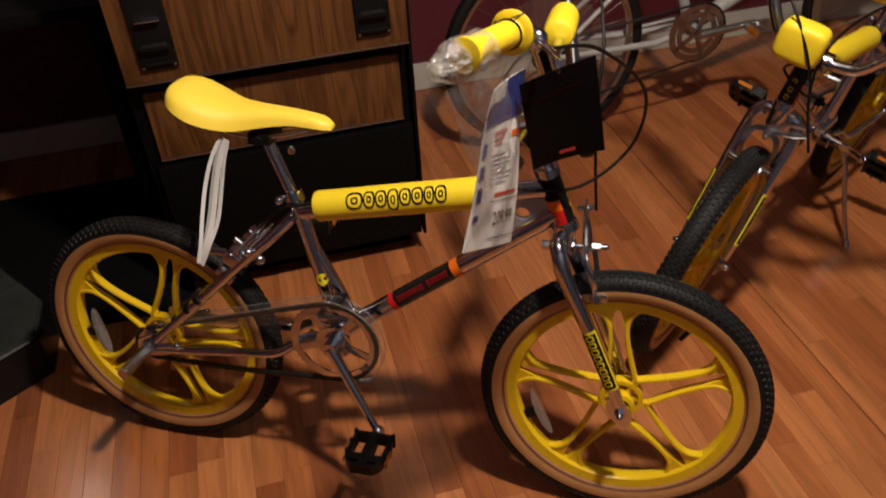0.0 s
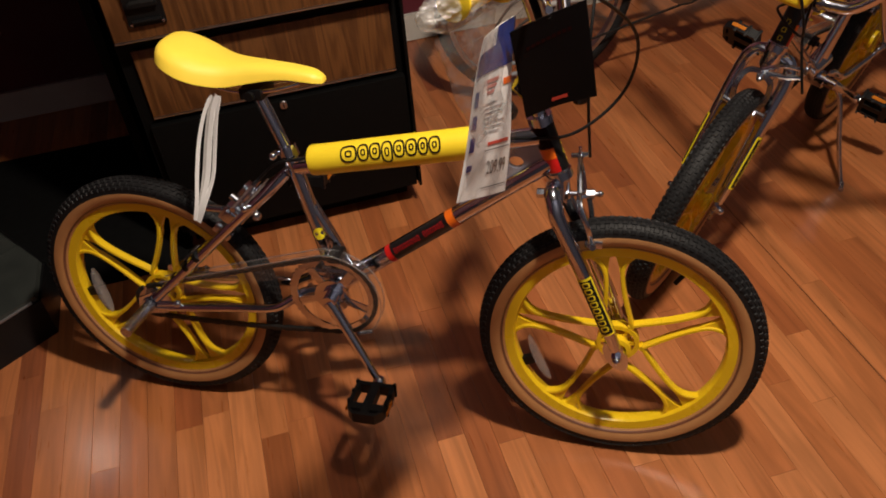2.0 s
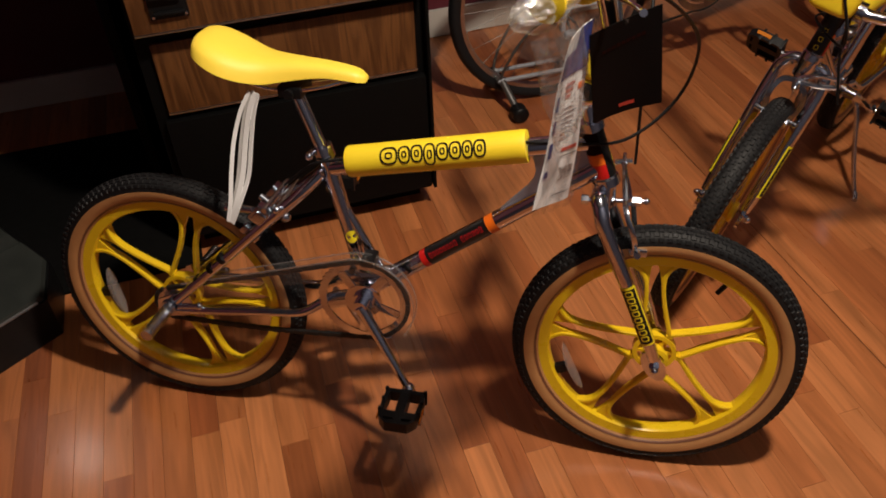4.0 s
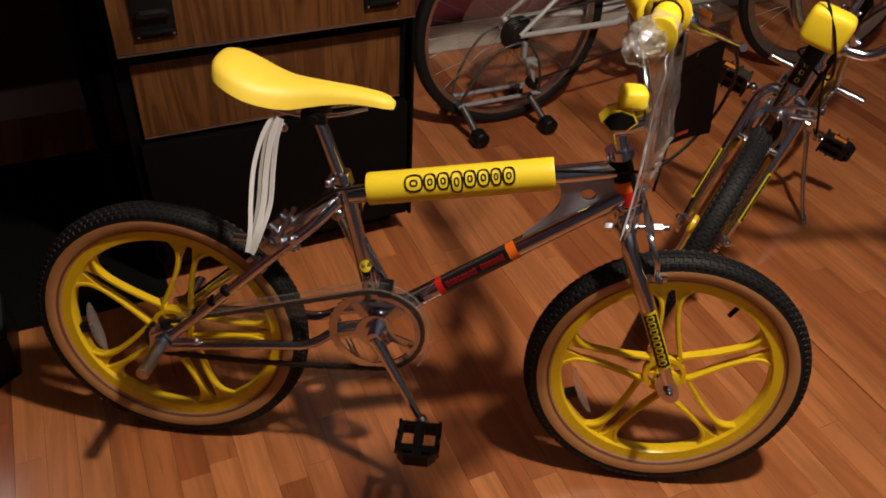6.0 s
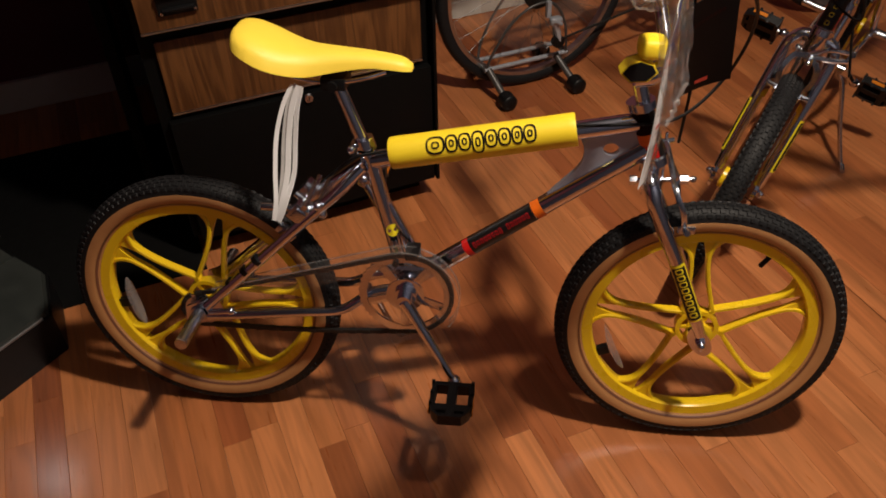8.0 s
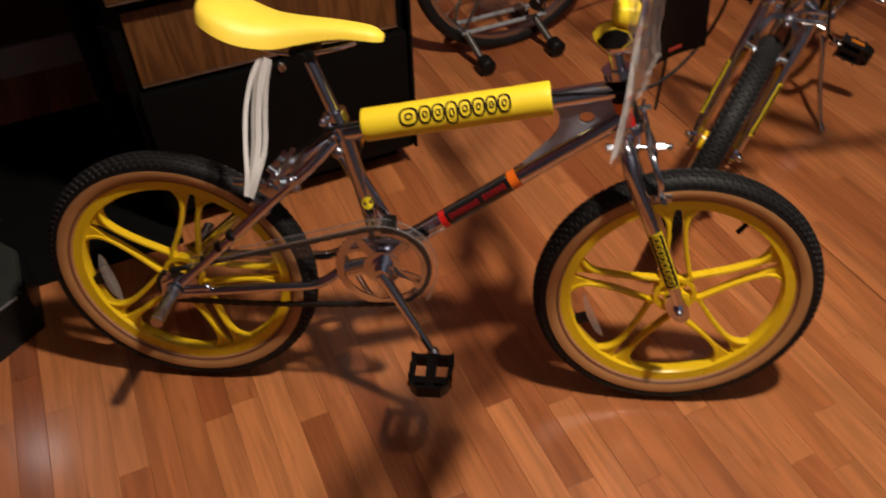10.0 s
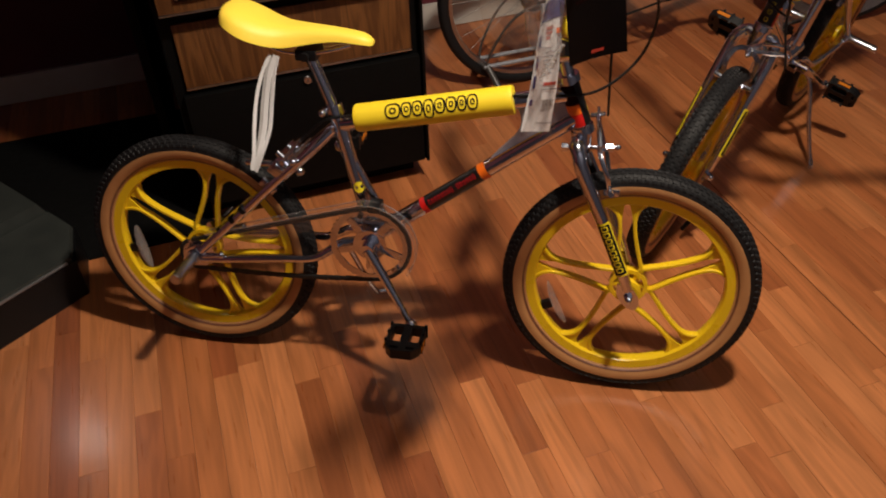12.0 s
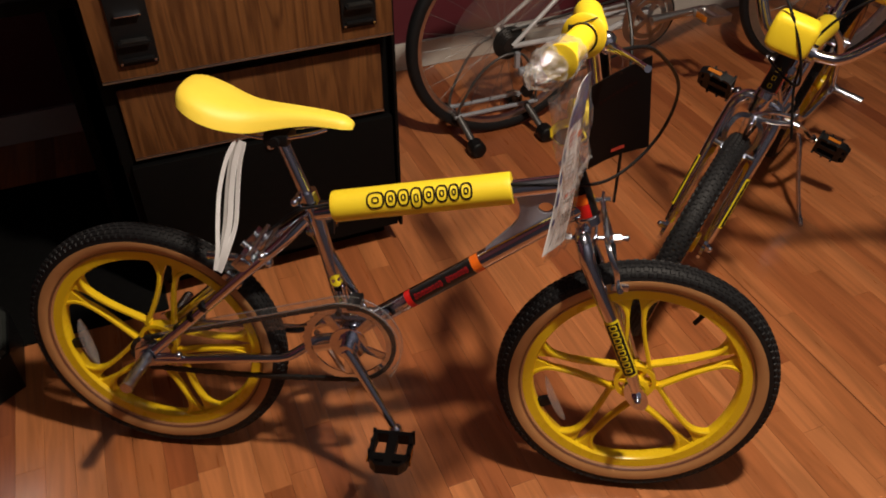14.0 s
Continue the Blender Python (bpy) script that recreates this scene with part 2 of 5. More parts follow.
GREY_PAINT = material("pale grey bicycle paint", (0.44, 0.44, 0.45), 0.3, bump=0.03, coat=0.2)
STAND_GREY = material("grey stand tube paint", (0.075, 0.07, 0.068), 0.4, 0.3, bump=0.05)
AMBER = material("amber reflector", (0.50, 0.15, 0.01), 0.25, bump=0.05)


# ---- mesh helpers ----
def part(name, geo, mat, parent=None, label="", smooth=True, angle=40):
    """Link geometry (verts, faces) as one mesh object under a thing or a part."""
    verts, faces = geo
    me = bpy.data.meshes.new(name)
    me.from_pydata([tuple(v) for v in verts], [], faces)
    me.validate()
    b = bmesh.new()
    b.from_mesh(me)
    bmesh.ops.recalc_face_normals(b, faces=b.faces)
    b.to_mesh(me)
    b.free()
    if smooth:
        me.shade_smooth()
        me.set_sharp_from_angle(angle=radians(angle))
    me.materials.append(mat)
    ob = new(name, me)
    if parent is not None:
        ob.parent = parent
    if label:
        tagged(ob, label)
    return ob


def thing(name, m, label, category, group="", kind=""):
    ob = new(name)
    ob.empty_display_size = 0.05
    ob.matrix_world = m
    return tagged(ob, label, category, group, kind)


def join(*geos):
    verts, faces = [], []
    for v, f in geos:
        k = len(verts)
        verts += [tuple(p) for p in v]
        faces += [tuple(i + k for i in q) for q in f]
    return verts, faces


def moved(geo, m):
    return [m @ Vector(v) for v in geo[0]], geo[1]


def spline(pts, n=8):
    """A smooth way through the points."""
    p = [Vector(q) for q in pts]
    p = [2 * p[0] - p[1]] + p + [2 * p[-1] - p[-2]]
    out = []
    for i in range(1, len(p) - 2):
        for k in range(n):
            t = k / n
            a, b, c, d = p[i - 1:i + 3]
            out.append(0.5 * (2 * b + (c - a) * t + (2 * a - 5 * b + 4 * c - d) * t * t + (3 * b - a - 3 * c + d) * t ** 3))
    return out + [p[-2]]


def circle(n):
    return [(math.cos(2 * math.pi * k / n), math.sin(2 * math.pi * k / n)) for k in range(n)]


def sweep(pts, radius, section=None, up=None, closed=False, segs=14):
    """A tube or bar of the section along the points, with flat ends. radius: one number or one a point."""
    pts = [Vector(p) for p in pts]
    section = section or circle(segs)
    n, m = len(pts), len(section)
    radii = list(radius) if hasattr(radius, "__len__") else [radius] * n
    verts, faces = [], []
    side = None
    for i, p in enumerate(pts):
        a, b = pts[i - 1 if (i or closed) else 0], pts[(i + 1) % n if (i < n - 1 or closed) else i]
        ahead = (b - a).normalized()
        if up is not None:
            side = ahead.cross(Vector(up)).normalized()
        elif side is None:
            side = ahead.orthogonal().normalized()
        else:
            side = (side - ahead * side.dot(ahead)).normalized()
        over = side.cross(ahead)
        verts += [p + (side * x + over * y) * radii[i] for x, y in section]
    for i in range(n if closed else n - 1):
        j = (i + 1) % n
        faces += [(i * m + k, i * m + (k + 1) % m, j * m + (k + 1) % m, j * m + k) for k in range(m)]
    if not closed:
        faces += [tuple(range(m)), tuple((n - 1) * m + k for k in range(m))]
    return verts, faces


def rod(a, b, r, segs=14, r2=None):
    return sweep([a, b], [r, r if r2 is None else r2], segs=segs)


def lathe(profile, axis="y", segs=64, closed=True):
    """Turn a profile of (radius, along) round the axis through the origin."""
    m = len(profile)
    verts, faces = [], []
    for k in range(segs):
        c, s = math.cos(2 * math.pi * k / segs), math.sin(2 * math.pi * k / segs)
        for r, h in profile:
            verts.append({"y": (r * c, h, r * s), "z": (r * c, r * s, h), "x": (h, r * c, r * s)}[axis])
    for k in range(segs):
        j = (k + 1) % segs
        for i in range(m if closed else m - 1):
            i2 = (i + 1) % m
            faces.append((k * m + i, k * m + i2, j * m + i2, j * m + i))
    return verts, faces


def box(x0, x1, y0, y1, z0, z1, bevel=0.0):
    """A block; with bevel its edges are cut back."""
    b = bmesh.new()
    bmesh.ops.create_cube(b, size=1, matrix=Matrix.Translation(((x0 + x1) / 2, (y0 + y1) / 2, (z0 + z1) / 2)) @ Matrix.Diagonal((x1 - x0, y1 - y0, z1 - z0, 1)))
    if bevel:
        bmesh.ops.bevel(b, geom=b.edges[:], offset=bevel, segments=2, affect="EDGES", profile=0.7)
    b.verts.index_update()
    geo = [v.co.copy() for v in b.verts], [tuple(v.index for v in f.verts) for f in b.faces]
    b.free()
    return geo


def prism(outline, y0, y1):
    """A flat plate of an (x, z) outline, from y0 to y1."""
    n = len(outline)
    verts = [(x, y0, z) for x, z in outline] + [(x, y1, z) for x, z in outline]
    return verts, [tuple(range(n)), tuple(range(2 * n - 1, n - 1, -1))] + [(k, (k + 1) % n, n + (k + 1) % n, n + k) for k in range(n)]


def ring_plate(outer, inner, y0, y1):
    """A plate between two (x, z) outlines of as many points."""
    n = len(outer)
    verts = [(x, y, z) for y in (y0, y1) for o in (outer, inner) for x, z in o]
    faces = []
    for k in range(n):
        j = (k + 1) % n
        faces += [(k, j, n + j, n + k), (2 * n + k, 3 * n + k, 3 * n + j, 2 * n + j), (k, 2 * n + k, 2 * n + j, j), (n + k, n + j, 3 * n + j, 3 * n + k)]
    return verts, faces


def pillow(c, hx, hy, hz, e=0.5, n=20, m=12):
    """A rounded box: an ellipsoid squared off by the exponent."""
    def sq(v):
        return math.copysign(abs(v) ** e, v)
    verts, faces = [], []
    for i in range(m + 1):
        a = -math.pi / 2 + math.pi * i / m
        for k in range(n):
            b = 2 * math.pi * k / n
            verts.append((c[0] + hx * sq(math.cos(a)) * sq(math.cos(b)), c[1] + hy * sq(math.cos(a)) * sq(math.sin(b)), c[2] + hz * sq(math.sin(a))))
    for i in range(m):
        faces += [(i * n + k, i * n + (k + 1) % n, (i + 1) * n + (k + 1) % n, (i + 1) * n + k) for k in range(n)]
    return verts, faces


def ball(c, r, segs=12, rings=8, squash=(1, 1, 1)):
    verts, faces = [], []
    for i in range(rings + 1):
        a = math.pi * i / rings
        for k in range(segs):
            p = 2 * math.pi * k / segs
            verts.append((c[0] + r * squash[0] * math.sin(a) * math.cos(p), c[1] + r * squash[1] * math.sin(a) * math.sin(p), c[2] + r * squash[2] * math.cos(a)))
    for i in range(rings):
        for k in range(segs):
            j = (k + 1) % segs
            faces.append((i * segs + k, i * segs + j, (i + 1) * segs + j, (i + 1) * segs + k))
    return verts, faces


# ---- the room ----
def slab(name, corners, z0, z1, mat, label, category):
    n = len(corners)
    verts = [Vector((c.x, c.y, z)) for z in (z0, z1) for c in corners]
    geo = verts, [tuple(range(n)), tuple(range(2 * n - 1, n - 1, -1))] + [(k, (k + 1) % n, n + (k + 1) % n, n + k) for k in range(n)]
    return tagged(part(name, geo, mat, smooth=False), label, category, kind="structure")


S0, S1, D0, D1, TOP = -1.994, 3.6, -1.8, WALL_D, 2.44
slab("wall_north", [room(S0 - 0.1, D1), room(S1 + 0.1, D1), room(S1 + 0.1, D1 + 0.1), room(S0 - 0.1, D1 + 0.1)], 0, TOP, WALL_RED, "dark maroon painted wall behind the bicycles", "wall")
# south wall is unseen: set close and dark blue-grey for the chrome to reflect
slab("wall_south", [room(S0 - 0.1, D0 - 0.1), room(S1 + 0.1, D0 - 0.1), room(S1 + 0.1, D0), room(S0 - 0.1, D0)], 0, TOP, WALL_PLAIN, "plain unseen wall closing the room, set near for dark reflections", "wall")
slab("wall_west", [room(S0 - 0.1, D0), room(S0, D0), room(S0, D1), room(S0 - 0.1, D1)], 0, TOP, WALL_RED, "dark maroon painted side wall of the room", "wall")
slab("wall_east", [room(S1, D0), room(S1 + 0.1, D0), room(S1 + 0.1, D1), room(S1, D1)], 0, TOP, WALL_PLAIN, "plain painted end wall of the room", "wall")
slab("ceiling", [room(S0, D0), room(S1, D0), room(S1, D1), room(S0, D1)], TOP, TOP + 0.1, CEILING, "painted ceiling with one pendant lamp", "ceiling")
slab("baseboard", [room(S0, D1 - 0.016), room(S1, D1 - 0.016), room(S1, D1 - 0.0005), room(S0, D1 - 0.0005)], 0.003, 0.1, BASE_WHITE, "white painted baseboard along the maroon wall", "baseboard")
floor = slab("floor", [room(S0, D0), room(S1, D0), room(S1, D1), room(S0, D1)], -0.1, -0.0035, GAP, "varnished oak strip floor with warm brown boards", "floor")


def pendant_lamp():
    t = thing("pendant_lamp", pose(LAMP.x, LAMP.y, TOP), "small pendant lamp with a dark metal shade", "ceiling lamp")
    drop = TOP - LAMP.z
    part("base_plate", lathe([(0, 0), (0.06, 0), (0.06, -0.012), (0.02, -0.03), (0, -0.03)], "z", 32, False), ALLOY, t)
    part("cord", rod((0, 0, -0.03), (0, 0, 0.19 - drop), 0.004, 8), BLACK_PLASTIC, t)
    part("shade", lathe([(0.02, 0.19 - drop), (0.05, 0.17 - drop), (0.11, 0.10 - drop), (0.105, 0.098 - drop), (0.045, 0.165 - drop), (0.02, 0.18 - drop)], "z", 40), CAB_BLACK, t, "dark metal shade")
    glow = bpy.data.materials.new("lit bulb glass")
    glow.use_nodes = True
    p = glow.node_tree.nodes["Principled BSDF"]
    p.inputs["Emission Color"].default_value, p.inputs["Emission Strength"].default_value = (1.0, 0.8, 0.55, 1), 30.0
    part("bulb", ball((0, 0, 0.1 - drop), 0.035, 16, 12), glow, t, "glowing glass bulb")


pendant_lamp()


def wall_lamp():
    """A small globe on a bracket, high on the far wall above the desk."""
    t = thing("wall_lamp", room_pose(-0.78, WALL_D, 1.62), "small white glass globe lamp on the maroon wall", "wall lamp")
    part("back_plate", lathe([(0, 0), (0.05, 0), (0.05, -0.008), (0.03, -0.016), (0, -0.016)], "y", 28, False), ALLOY, t)
    part("arm", rod((0, -0.012, 0), (0, -0.075, 0), 0.008, 12), ALLOY, t)
    glass = bpy.data.materials.new("lit white globe glass")
    glass.use_nodes = True
    q = glass.node_tree.nodes["Principled BSDF"]
    q.inputs["Emission Color"].default_value, q.inputs["Emission Strength"].default_value = (1.0, 0.93, 0.86, 1), 17.0
    part("globe", ball((0, -0.140, 0), 0.075, 24, 16), glass, t, "glowing white glass globe")


wall_lamp()


# ---- filing cabinet against the wall ----
def filing_cabinet():
    """Local x along the front, y into the cabinet, z up; the origin is the front's lower left corner."""
    W, D, H = 0.622, 0.72, 1.46
    t = thing("filing_cabinet", room_pose(0.021, 0.424), "tall black filing cabinet with wood-grain drawer fronts and black pulls", "filing cabinet")
    part("body", join(box(0, W, 0.02, D, 0.07, H, 0.004), box(0.018, W - 0.004, 0.0, 0.03, 0.072, 0.397, 0.003)), CAB_BLACK, t, "black painted steel carcass")
    part("plinth", box(0.02, W - 0.02, 0.075, D, 0.0, 0.0695), CAB_BLACK, t, "recessed black plinth")
    part("side_panel", box(W, W + 0.008, -0.006, D, 0.07, H, 0.002), CAB_BLACK, t)

    def drawer(name, x0, x1, z0, z1, proud, plates):
        front = part(name, box(x0, x1, -proud, 0.019, z0, z1, 0.003), CAB_WOOD, t, "brown wood-grain drawer front")
        part("edge_strip", box(x0, x1, -proud - 0.0015, -proud + 0.004, z0 - 0.004, z0 - 0.0005, 0.0005), ALLOY, front, "thin pale metal edge")
        for px in plates:
            pull = part("pull", join(box(px, px + 0.076, -proud - 0.008, -proud - 0.0005, z0 + 0.03, z0 + 0.21, 0.003),
                                     box(px + 0.008, px + 0.068, -proud - 0.022, -proud - 0.006, z0 + 0.075, z0 + 0.083, 0.002),
                                     box(px + 0.008, px + 0.068, -proud - 0.016, -proud - 0.006, z0 + 0.04, z0 + 0.046, 0.002)), BLACK_PLASTIC, front, "black moulded pull plate")
            for dz, tone in ((0.135, STEEL), (0.083, DARK_STEEL)):
                part("pull_lip", box(px + 0.014, px + 0.062, -proud - 0.0235, -proud - 0.006, z0 + dz, z0 + dz + 0.003, 0.0008), tone, pull, "thin metal lip of the pull")
            for dx in (0.006, 0.070):
                for dz in (0.036, 0.2):
                    screw = part("screw", lathe([(0, -0.002), (0.003, -0.002), (0.0035, 0), (0, 0)], "y", 8, False), STEEL, pull)
                    screw.location = (px + dx, -proud - 0.0085, z0 + dz)
        return front

    drawer("lower_drawer", 0.030, 0.600, 0.415, 0.580, -0.010, ())
    drawer("upper_drawer", 0.012, 0.619, 0.622, 1.01, 0.030, (0.052, 0.505))
    drawer("top_drawer", 0.012, 0.619, 1.03, 1.43, 0.022, (0.052, 0.505))
    lock = part("lock", lathe([(0, -0.006), (0.009, -0.006), (0.0115, -0.002), (0.0115, 0), (0, 0)], "y", 20, False), STEEL, t, "small round steel lock")
    lock.location = (0.321, 0.0, 0.387)
    slot = part("keyhole", box(-0.0012, 0.0012, -0.0068, -0.0058, -0.005, 0.005), BLACK_PLASTIC, lock)


filing_cabinet()


# ---- unseen shading desk along the wall beside the cabinet, with a shade sheet before and below it ----
def desk():
    # added out of view to keep the lamp off the baseboard behind it
    t = thing("desk", room_pose(-1.95, 0.60), "dark unseen desk added beside the filing cabinet to shade the wall's foot", "desk")
    part("desktop", box(0.0, 1.966, 0.0, 0.745, 0.70, 0.73, 0.004), CAB_BLACK, t)
    for x in (0.02, 1.90):
        part("end_panel", box(x, x + 0.025, 0.03, 0.74, 0.0, 0.6995, 0.003), CAB_BLACK, t)
    # black sheet laid over the boards as painted shade
    mat = thing("floor_shade", room_pose(-1.15, 0.40), "thin black sheet standing for shaded floor before and under the desk", "mat")
    part("mat", box(0.0, 1.18, 0.0, 0.70, 0.0, 0.005, 0.002), SHADE_BLACK, mat)


SHADE_BLACK = material("black for shaded floor", (0.004, 0.004, 0.004), 0.8, spec=0.1, bump=0.3, bump_scale=200)
desk()

# ---- low bench beside the rear wheel ----
def bench():
    """Local x along the front edge, y to the back."""
    t = thing("low_bench", pose(-0.452, -0.022, 0, 0, 0, 62.0), "low black bench with dark grey vinyl top, bright edge", "bench")
    L0, L1, D = -1.0, 0.127, 0.62
    out = [(L0, 0.0), (L1, 0.0), (L1 + 0.075, 0.12), (L1 + 0.06, D), (L0, D)]

    def flat(o, z0, z1, inset=0.0):
        n = len(o)
        cx, cy = sum(p[0] for p in o) / n, sum(p[1] for p in o) / n
        k = 1 - inset
        lo = [(x, y, z0) for x, y in o]
        hi = [(cx + (x - cx) * k, cy + (y - cy) * k, z1) for x, y in o]
        return lo + hi, [tuple(range(n)), tuple(range(2 * n - 1, n - 1, -1))] + [(i, (i + 1) % n, n + (i + 1) % n, n + i) for i in range(n)]

    part("base", flat(out, 0.0, 0.108), BLACK_PLASTIC, t, smooth=False)
    part("top_pad", flat([(L0, 0.006), (L1 - 0.004, 0.006), (L1 + 0.068, 0.12), (L1 + 0.066, 0.215), (L0, 0.235)], 0.108, 0.122, 0.01), BENCH_TOP, t, "dark grey vinyl pad", smooth=False)
    part("rear_pad", flat([(L0, 0.24), (L1 + 0.064, 0.22), (L1 + 0.058, D), (L0, D)], 0.108, 0.15, 0.03), BENCH_TOP, t, "raised dark grey vinyl pad", smooth=False)
    part("edge_strip", rod((L0, 0.003, 0.112), (L1 - 0.02, 0.003, 0.112), 0.0035, 8), ALLOY, t, "bright metal edge strip")


bench()

# ---- BMX bicycles ----
LEAN, LIFT = 8.8, 0.0073
WHEEL_R, BASE = 0.25, 0.907
BB = Vector((0.385, 0, 0.312))
HEAD_LOW, HEAD_TOP = Vector((0.792, 0, 0.572)), Vector((0.751, 0, 0.680))
CLUSTER = Vector((0.327, 0, 0.555))


def full(geo, rim=0.2045, k=1.13):
    """Swell a tyre's section outwards from the rim."""
    out = []
    for x, y, z in geo[0]:
        r = math.hypot(x, z)
        f = (rim + (r - rim) * k) / r if r > rim else 1.0
        out.append((x * f, y, z * f))
    return out, geo[1]


def risen(ob, low=0.45, high=0.56):
    """Lift the upper part of the frame: the tubes stand a little taller and further forward there."""
    for v in ob.data.vertices:
        k = min(1.0, max(0.0, (v.co.z - low) / (high - low)))
        k = k * k * (3 - 2 * k)
        v.co.x += 0.006 + 0.010 * k if v.co.z > 0.33 else 0.0
        v.co.z += 0.020 * k
    return ob


def knobby_tyre():
    """A rounded carcass with staggered rows of raised tread blocks."""
    carcass = lathe([(0.2262, -0.0230), (0.2345, -0.0225), (0.2405, -0.0190), (0.2445, -0.0125), (0.2462, -0.0065), (0.2466, 0.0), (0.2462, 0.0065), (0.2445, 0.0125), (0.2405, 0.0190), (0.2345, 0.0225), (0.2262, 0.0230)], segs=96, closed=False)
    verts, faces = list(carcass[0]), list(carcass[1])
    #        across  radius  half width  half length  lean  count  shift
    rows = [(0.0, 0.2472, 0.0036, 0.0056, 0, 108, 0.0), (0.0085, 0.2460, 0.0033, 0.0054, 14, 108, 0.5), (0.0160, 0.2430, 0.0034, 0.0050, 38, 108, 0.0), (0.0218, 0.2372, 0.0030, 0.0044, 66, 108, 0.5)]
    for y, r, hw, hl, lean, count, shift in rows:
        for side in ((1,) if y == 0 else (-1, 1)):
            q = radians(lean) * side
            out_r, out_y = math.cos(q), math.sin(q)
            for k in range(count):
                a = 2 * math.pi * (k + shift) / count
                c, s = math.cos(a), math.sin(a)
                base = len(verts)
                for up, shrink in ((-0.001, 1.0), (0.0012, 0.75)):
                    for u, v in ((-1, -1), (1, -1), (1, 1), (-1, 1)):
                        across, along = hw * u * shrink, hl * v * shrink
                        rr = r + out_r * up - out_y * across
                        yy = y * side + out_y * up + out_r * across
                        verts.append((rr * c - along * s, yy, rr * s + along * c))
                faces += [(base + 4, base + 5, base + 6, base + 7)] + [(base + i, base + (i + 1) % 4, base + 4 + (i + 1) % 4, base + 4 + i) for i in range(4)]
    return verts, faces


def mag_wheel(name, bike, centre, spin, valve, reflector_at, tilt=0.0):
    """A five-spoke moulded wheel; its axle runs along local y."""
    rim = part(name, lathe([(0.1855, -0.010), (0.188, -0.0132), (0.197, -0.0138), (0.2045, -0.0145), (0.2045, -0.011), (0.198, -0.008), (0.198, 0.008), (0.2045, 0.011), (0.2045, 0.0145), (0.197, 0.0138), (0.188, 0.0132), (0.1855, 0.010), (0.1845, 0)], segs=96), YELLOW, bike, "yellow moulded five-spoke wheel rim")
    rim.location = centre
    for s in (-1, 1):
        wall = part("sidewall", full(lathe([(0.2030, s * 0.0125), (0.2075, s * 0.0172), (0.2150, s * 0.0222), (0.2225, s * 0.0238), (0.2272, s * 0.0233), (0.2272, s * 0.018), (0.2030, s * 0.008)], segs=96)), GUM, rim, "tan gum sidewall")
        part("sidewall_line", full(lathe([(0.2072, s * 0.0168), (0.2085, s * 0.0186), (0.2105, s * 0.0204), (0.2105, s * 0.018), (0.2072, s * 0.015)], segs=96)), GUM_LINE, rim, "thin dark line round the sidewall")
    part("tyre", full(knobby_tyre()), RUBBER, rim, "black knobby rubber tyre")
    sq = [(-1, -1), (-0.55, -1.25), (0.55, -1.25), (1, -1), (1, 1), (0.55, 1.25), (-0.55, 1.25), (-1, 1)]
    for k in range(5):
        ribs = []
        phi = radians(spin + 72 * k)
        ax, ac = Vector((math.cos(phi), 0, math.sin(phi))), Vector((-math.sin(phi), 0, math.cos(phi)))
        for s in (-1, 1):
            way = [(0.030, 0.027), (0.048, 0.024), (0.075, 0.0195), (0.105, 0.0155), (0.135, 0.0140), (0.156, 0.0160), (0.170, 0.0225), (0.180, 0.0330), (0.1865, 0.0470)]
            pts = spline([ax * a + ac * (s * o) for a, o in way], 5)
            sec = [(x * 0.0037, y * 0.0066) for x, y in sq]
            ribs.append(sweep(pts, 1.0, sec, up=(0, 1, 0)))
            # flat web between the rib's flare and the tapering slot
            web = []
            for q in range(11):
                p = spline([Vector((u, v, 0)) for u, v in way], 5)[-31 + 3 * q]
                web.append((p.x, 0.0125 * (1 - q / 10) ** 0.8 + 0.0022, p.y))
            vs = [ax * u + ac * (s * v) + Vector((0, y, 0)) for y in (-0.0052, 0.0052) for u, v0, v1 in web for v in (v0, v1)]
            fs = []
            for q in range(10):
                lo = (2 * q, 2 * q + 1, 2 * q + 3, 2 * q + 2)
                fs += [lo, tuple(v + 22 for v in reversed(lo)), (2 * q, 2 * q + 2, 2 * q + 24, 2 * q + 22)]
            ribs.append((vs, fs))
        part("spoke", join(*ribs), YELLOW, rim, "forked yellow moulded spoke")
    part("hub", join(lathe([(0.016, -0.032), (0.024, -0.030), (0.024, -0.022), (0.018, -0.018), (0.018, 0.018), (0.024, 0.022), (0.024, 0.030), (0.016, 0.032)], segs=32),
                     lathe([(0.030, -0.009), (0.038, -0.009), (0.038, 0.009), (0.030, 0.009)], segs=40),
                     *[moved(box(0.018, 0.034, -0.007, 0.007, -0.003, 0.003), Matrix.Rotation(radians(60 * q), 4, "Y")) for q in range(6)]), YELLOW, rim)
    va = radians(valve)
    vd = Vector((math.cos(va), 0, math.sin(va)))
    part("valve", join(rod(vd * 0.190, vd * 0.176, 0.0028, 8), rod(vd * 0.182, vd * 0.160, 0.0044, 10)), BLACK_PLASTIC, rim, "black valve cap")
    ra = radians(reflector_at)
    rd, rt = Vector((math.cos(ra), 0, math.sin(ra))), Vector((-math.sin(ra), 0, math.cos(ra)))
    lens = [rd * (0.156 - 0.004 * (u * u)) + rt * (0.054 * u) for u in [q / 6 - 1 for q in range(13)]]
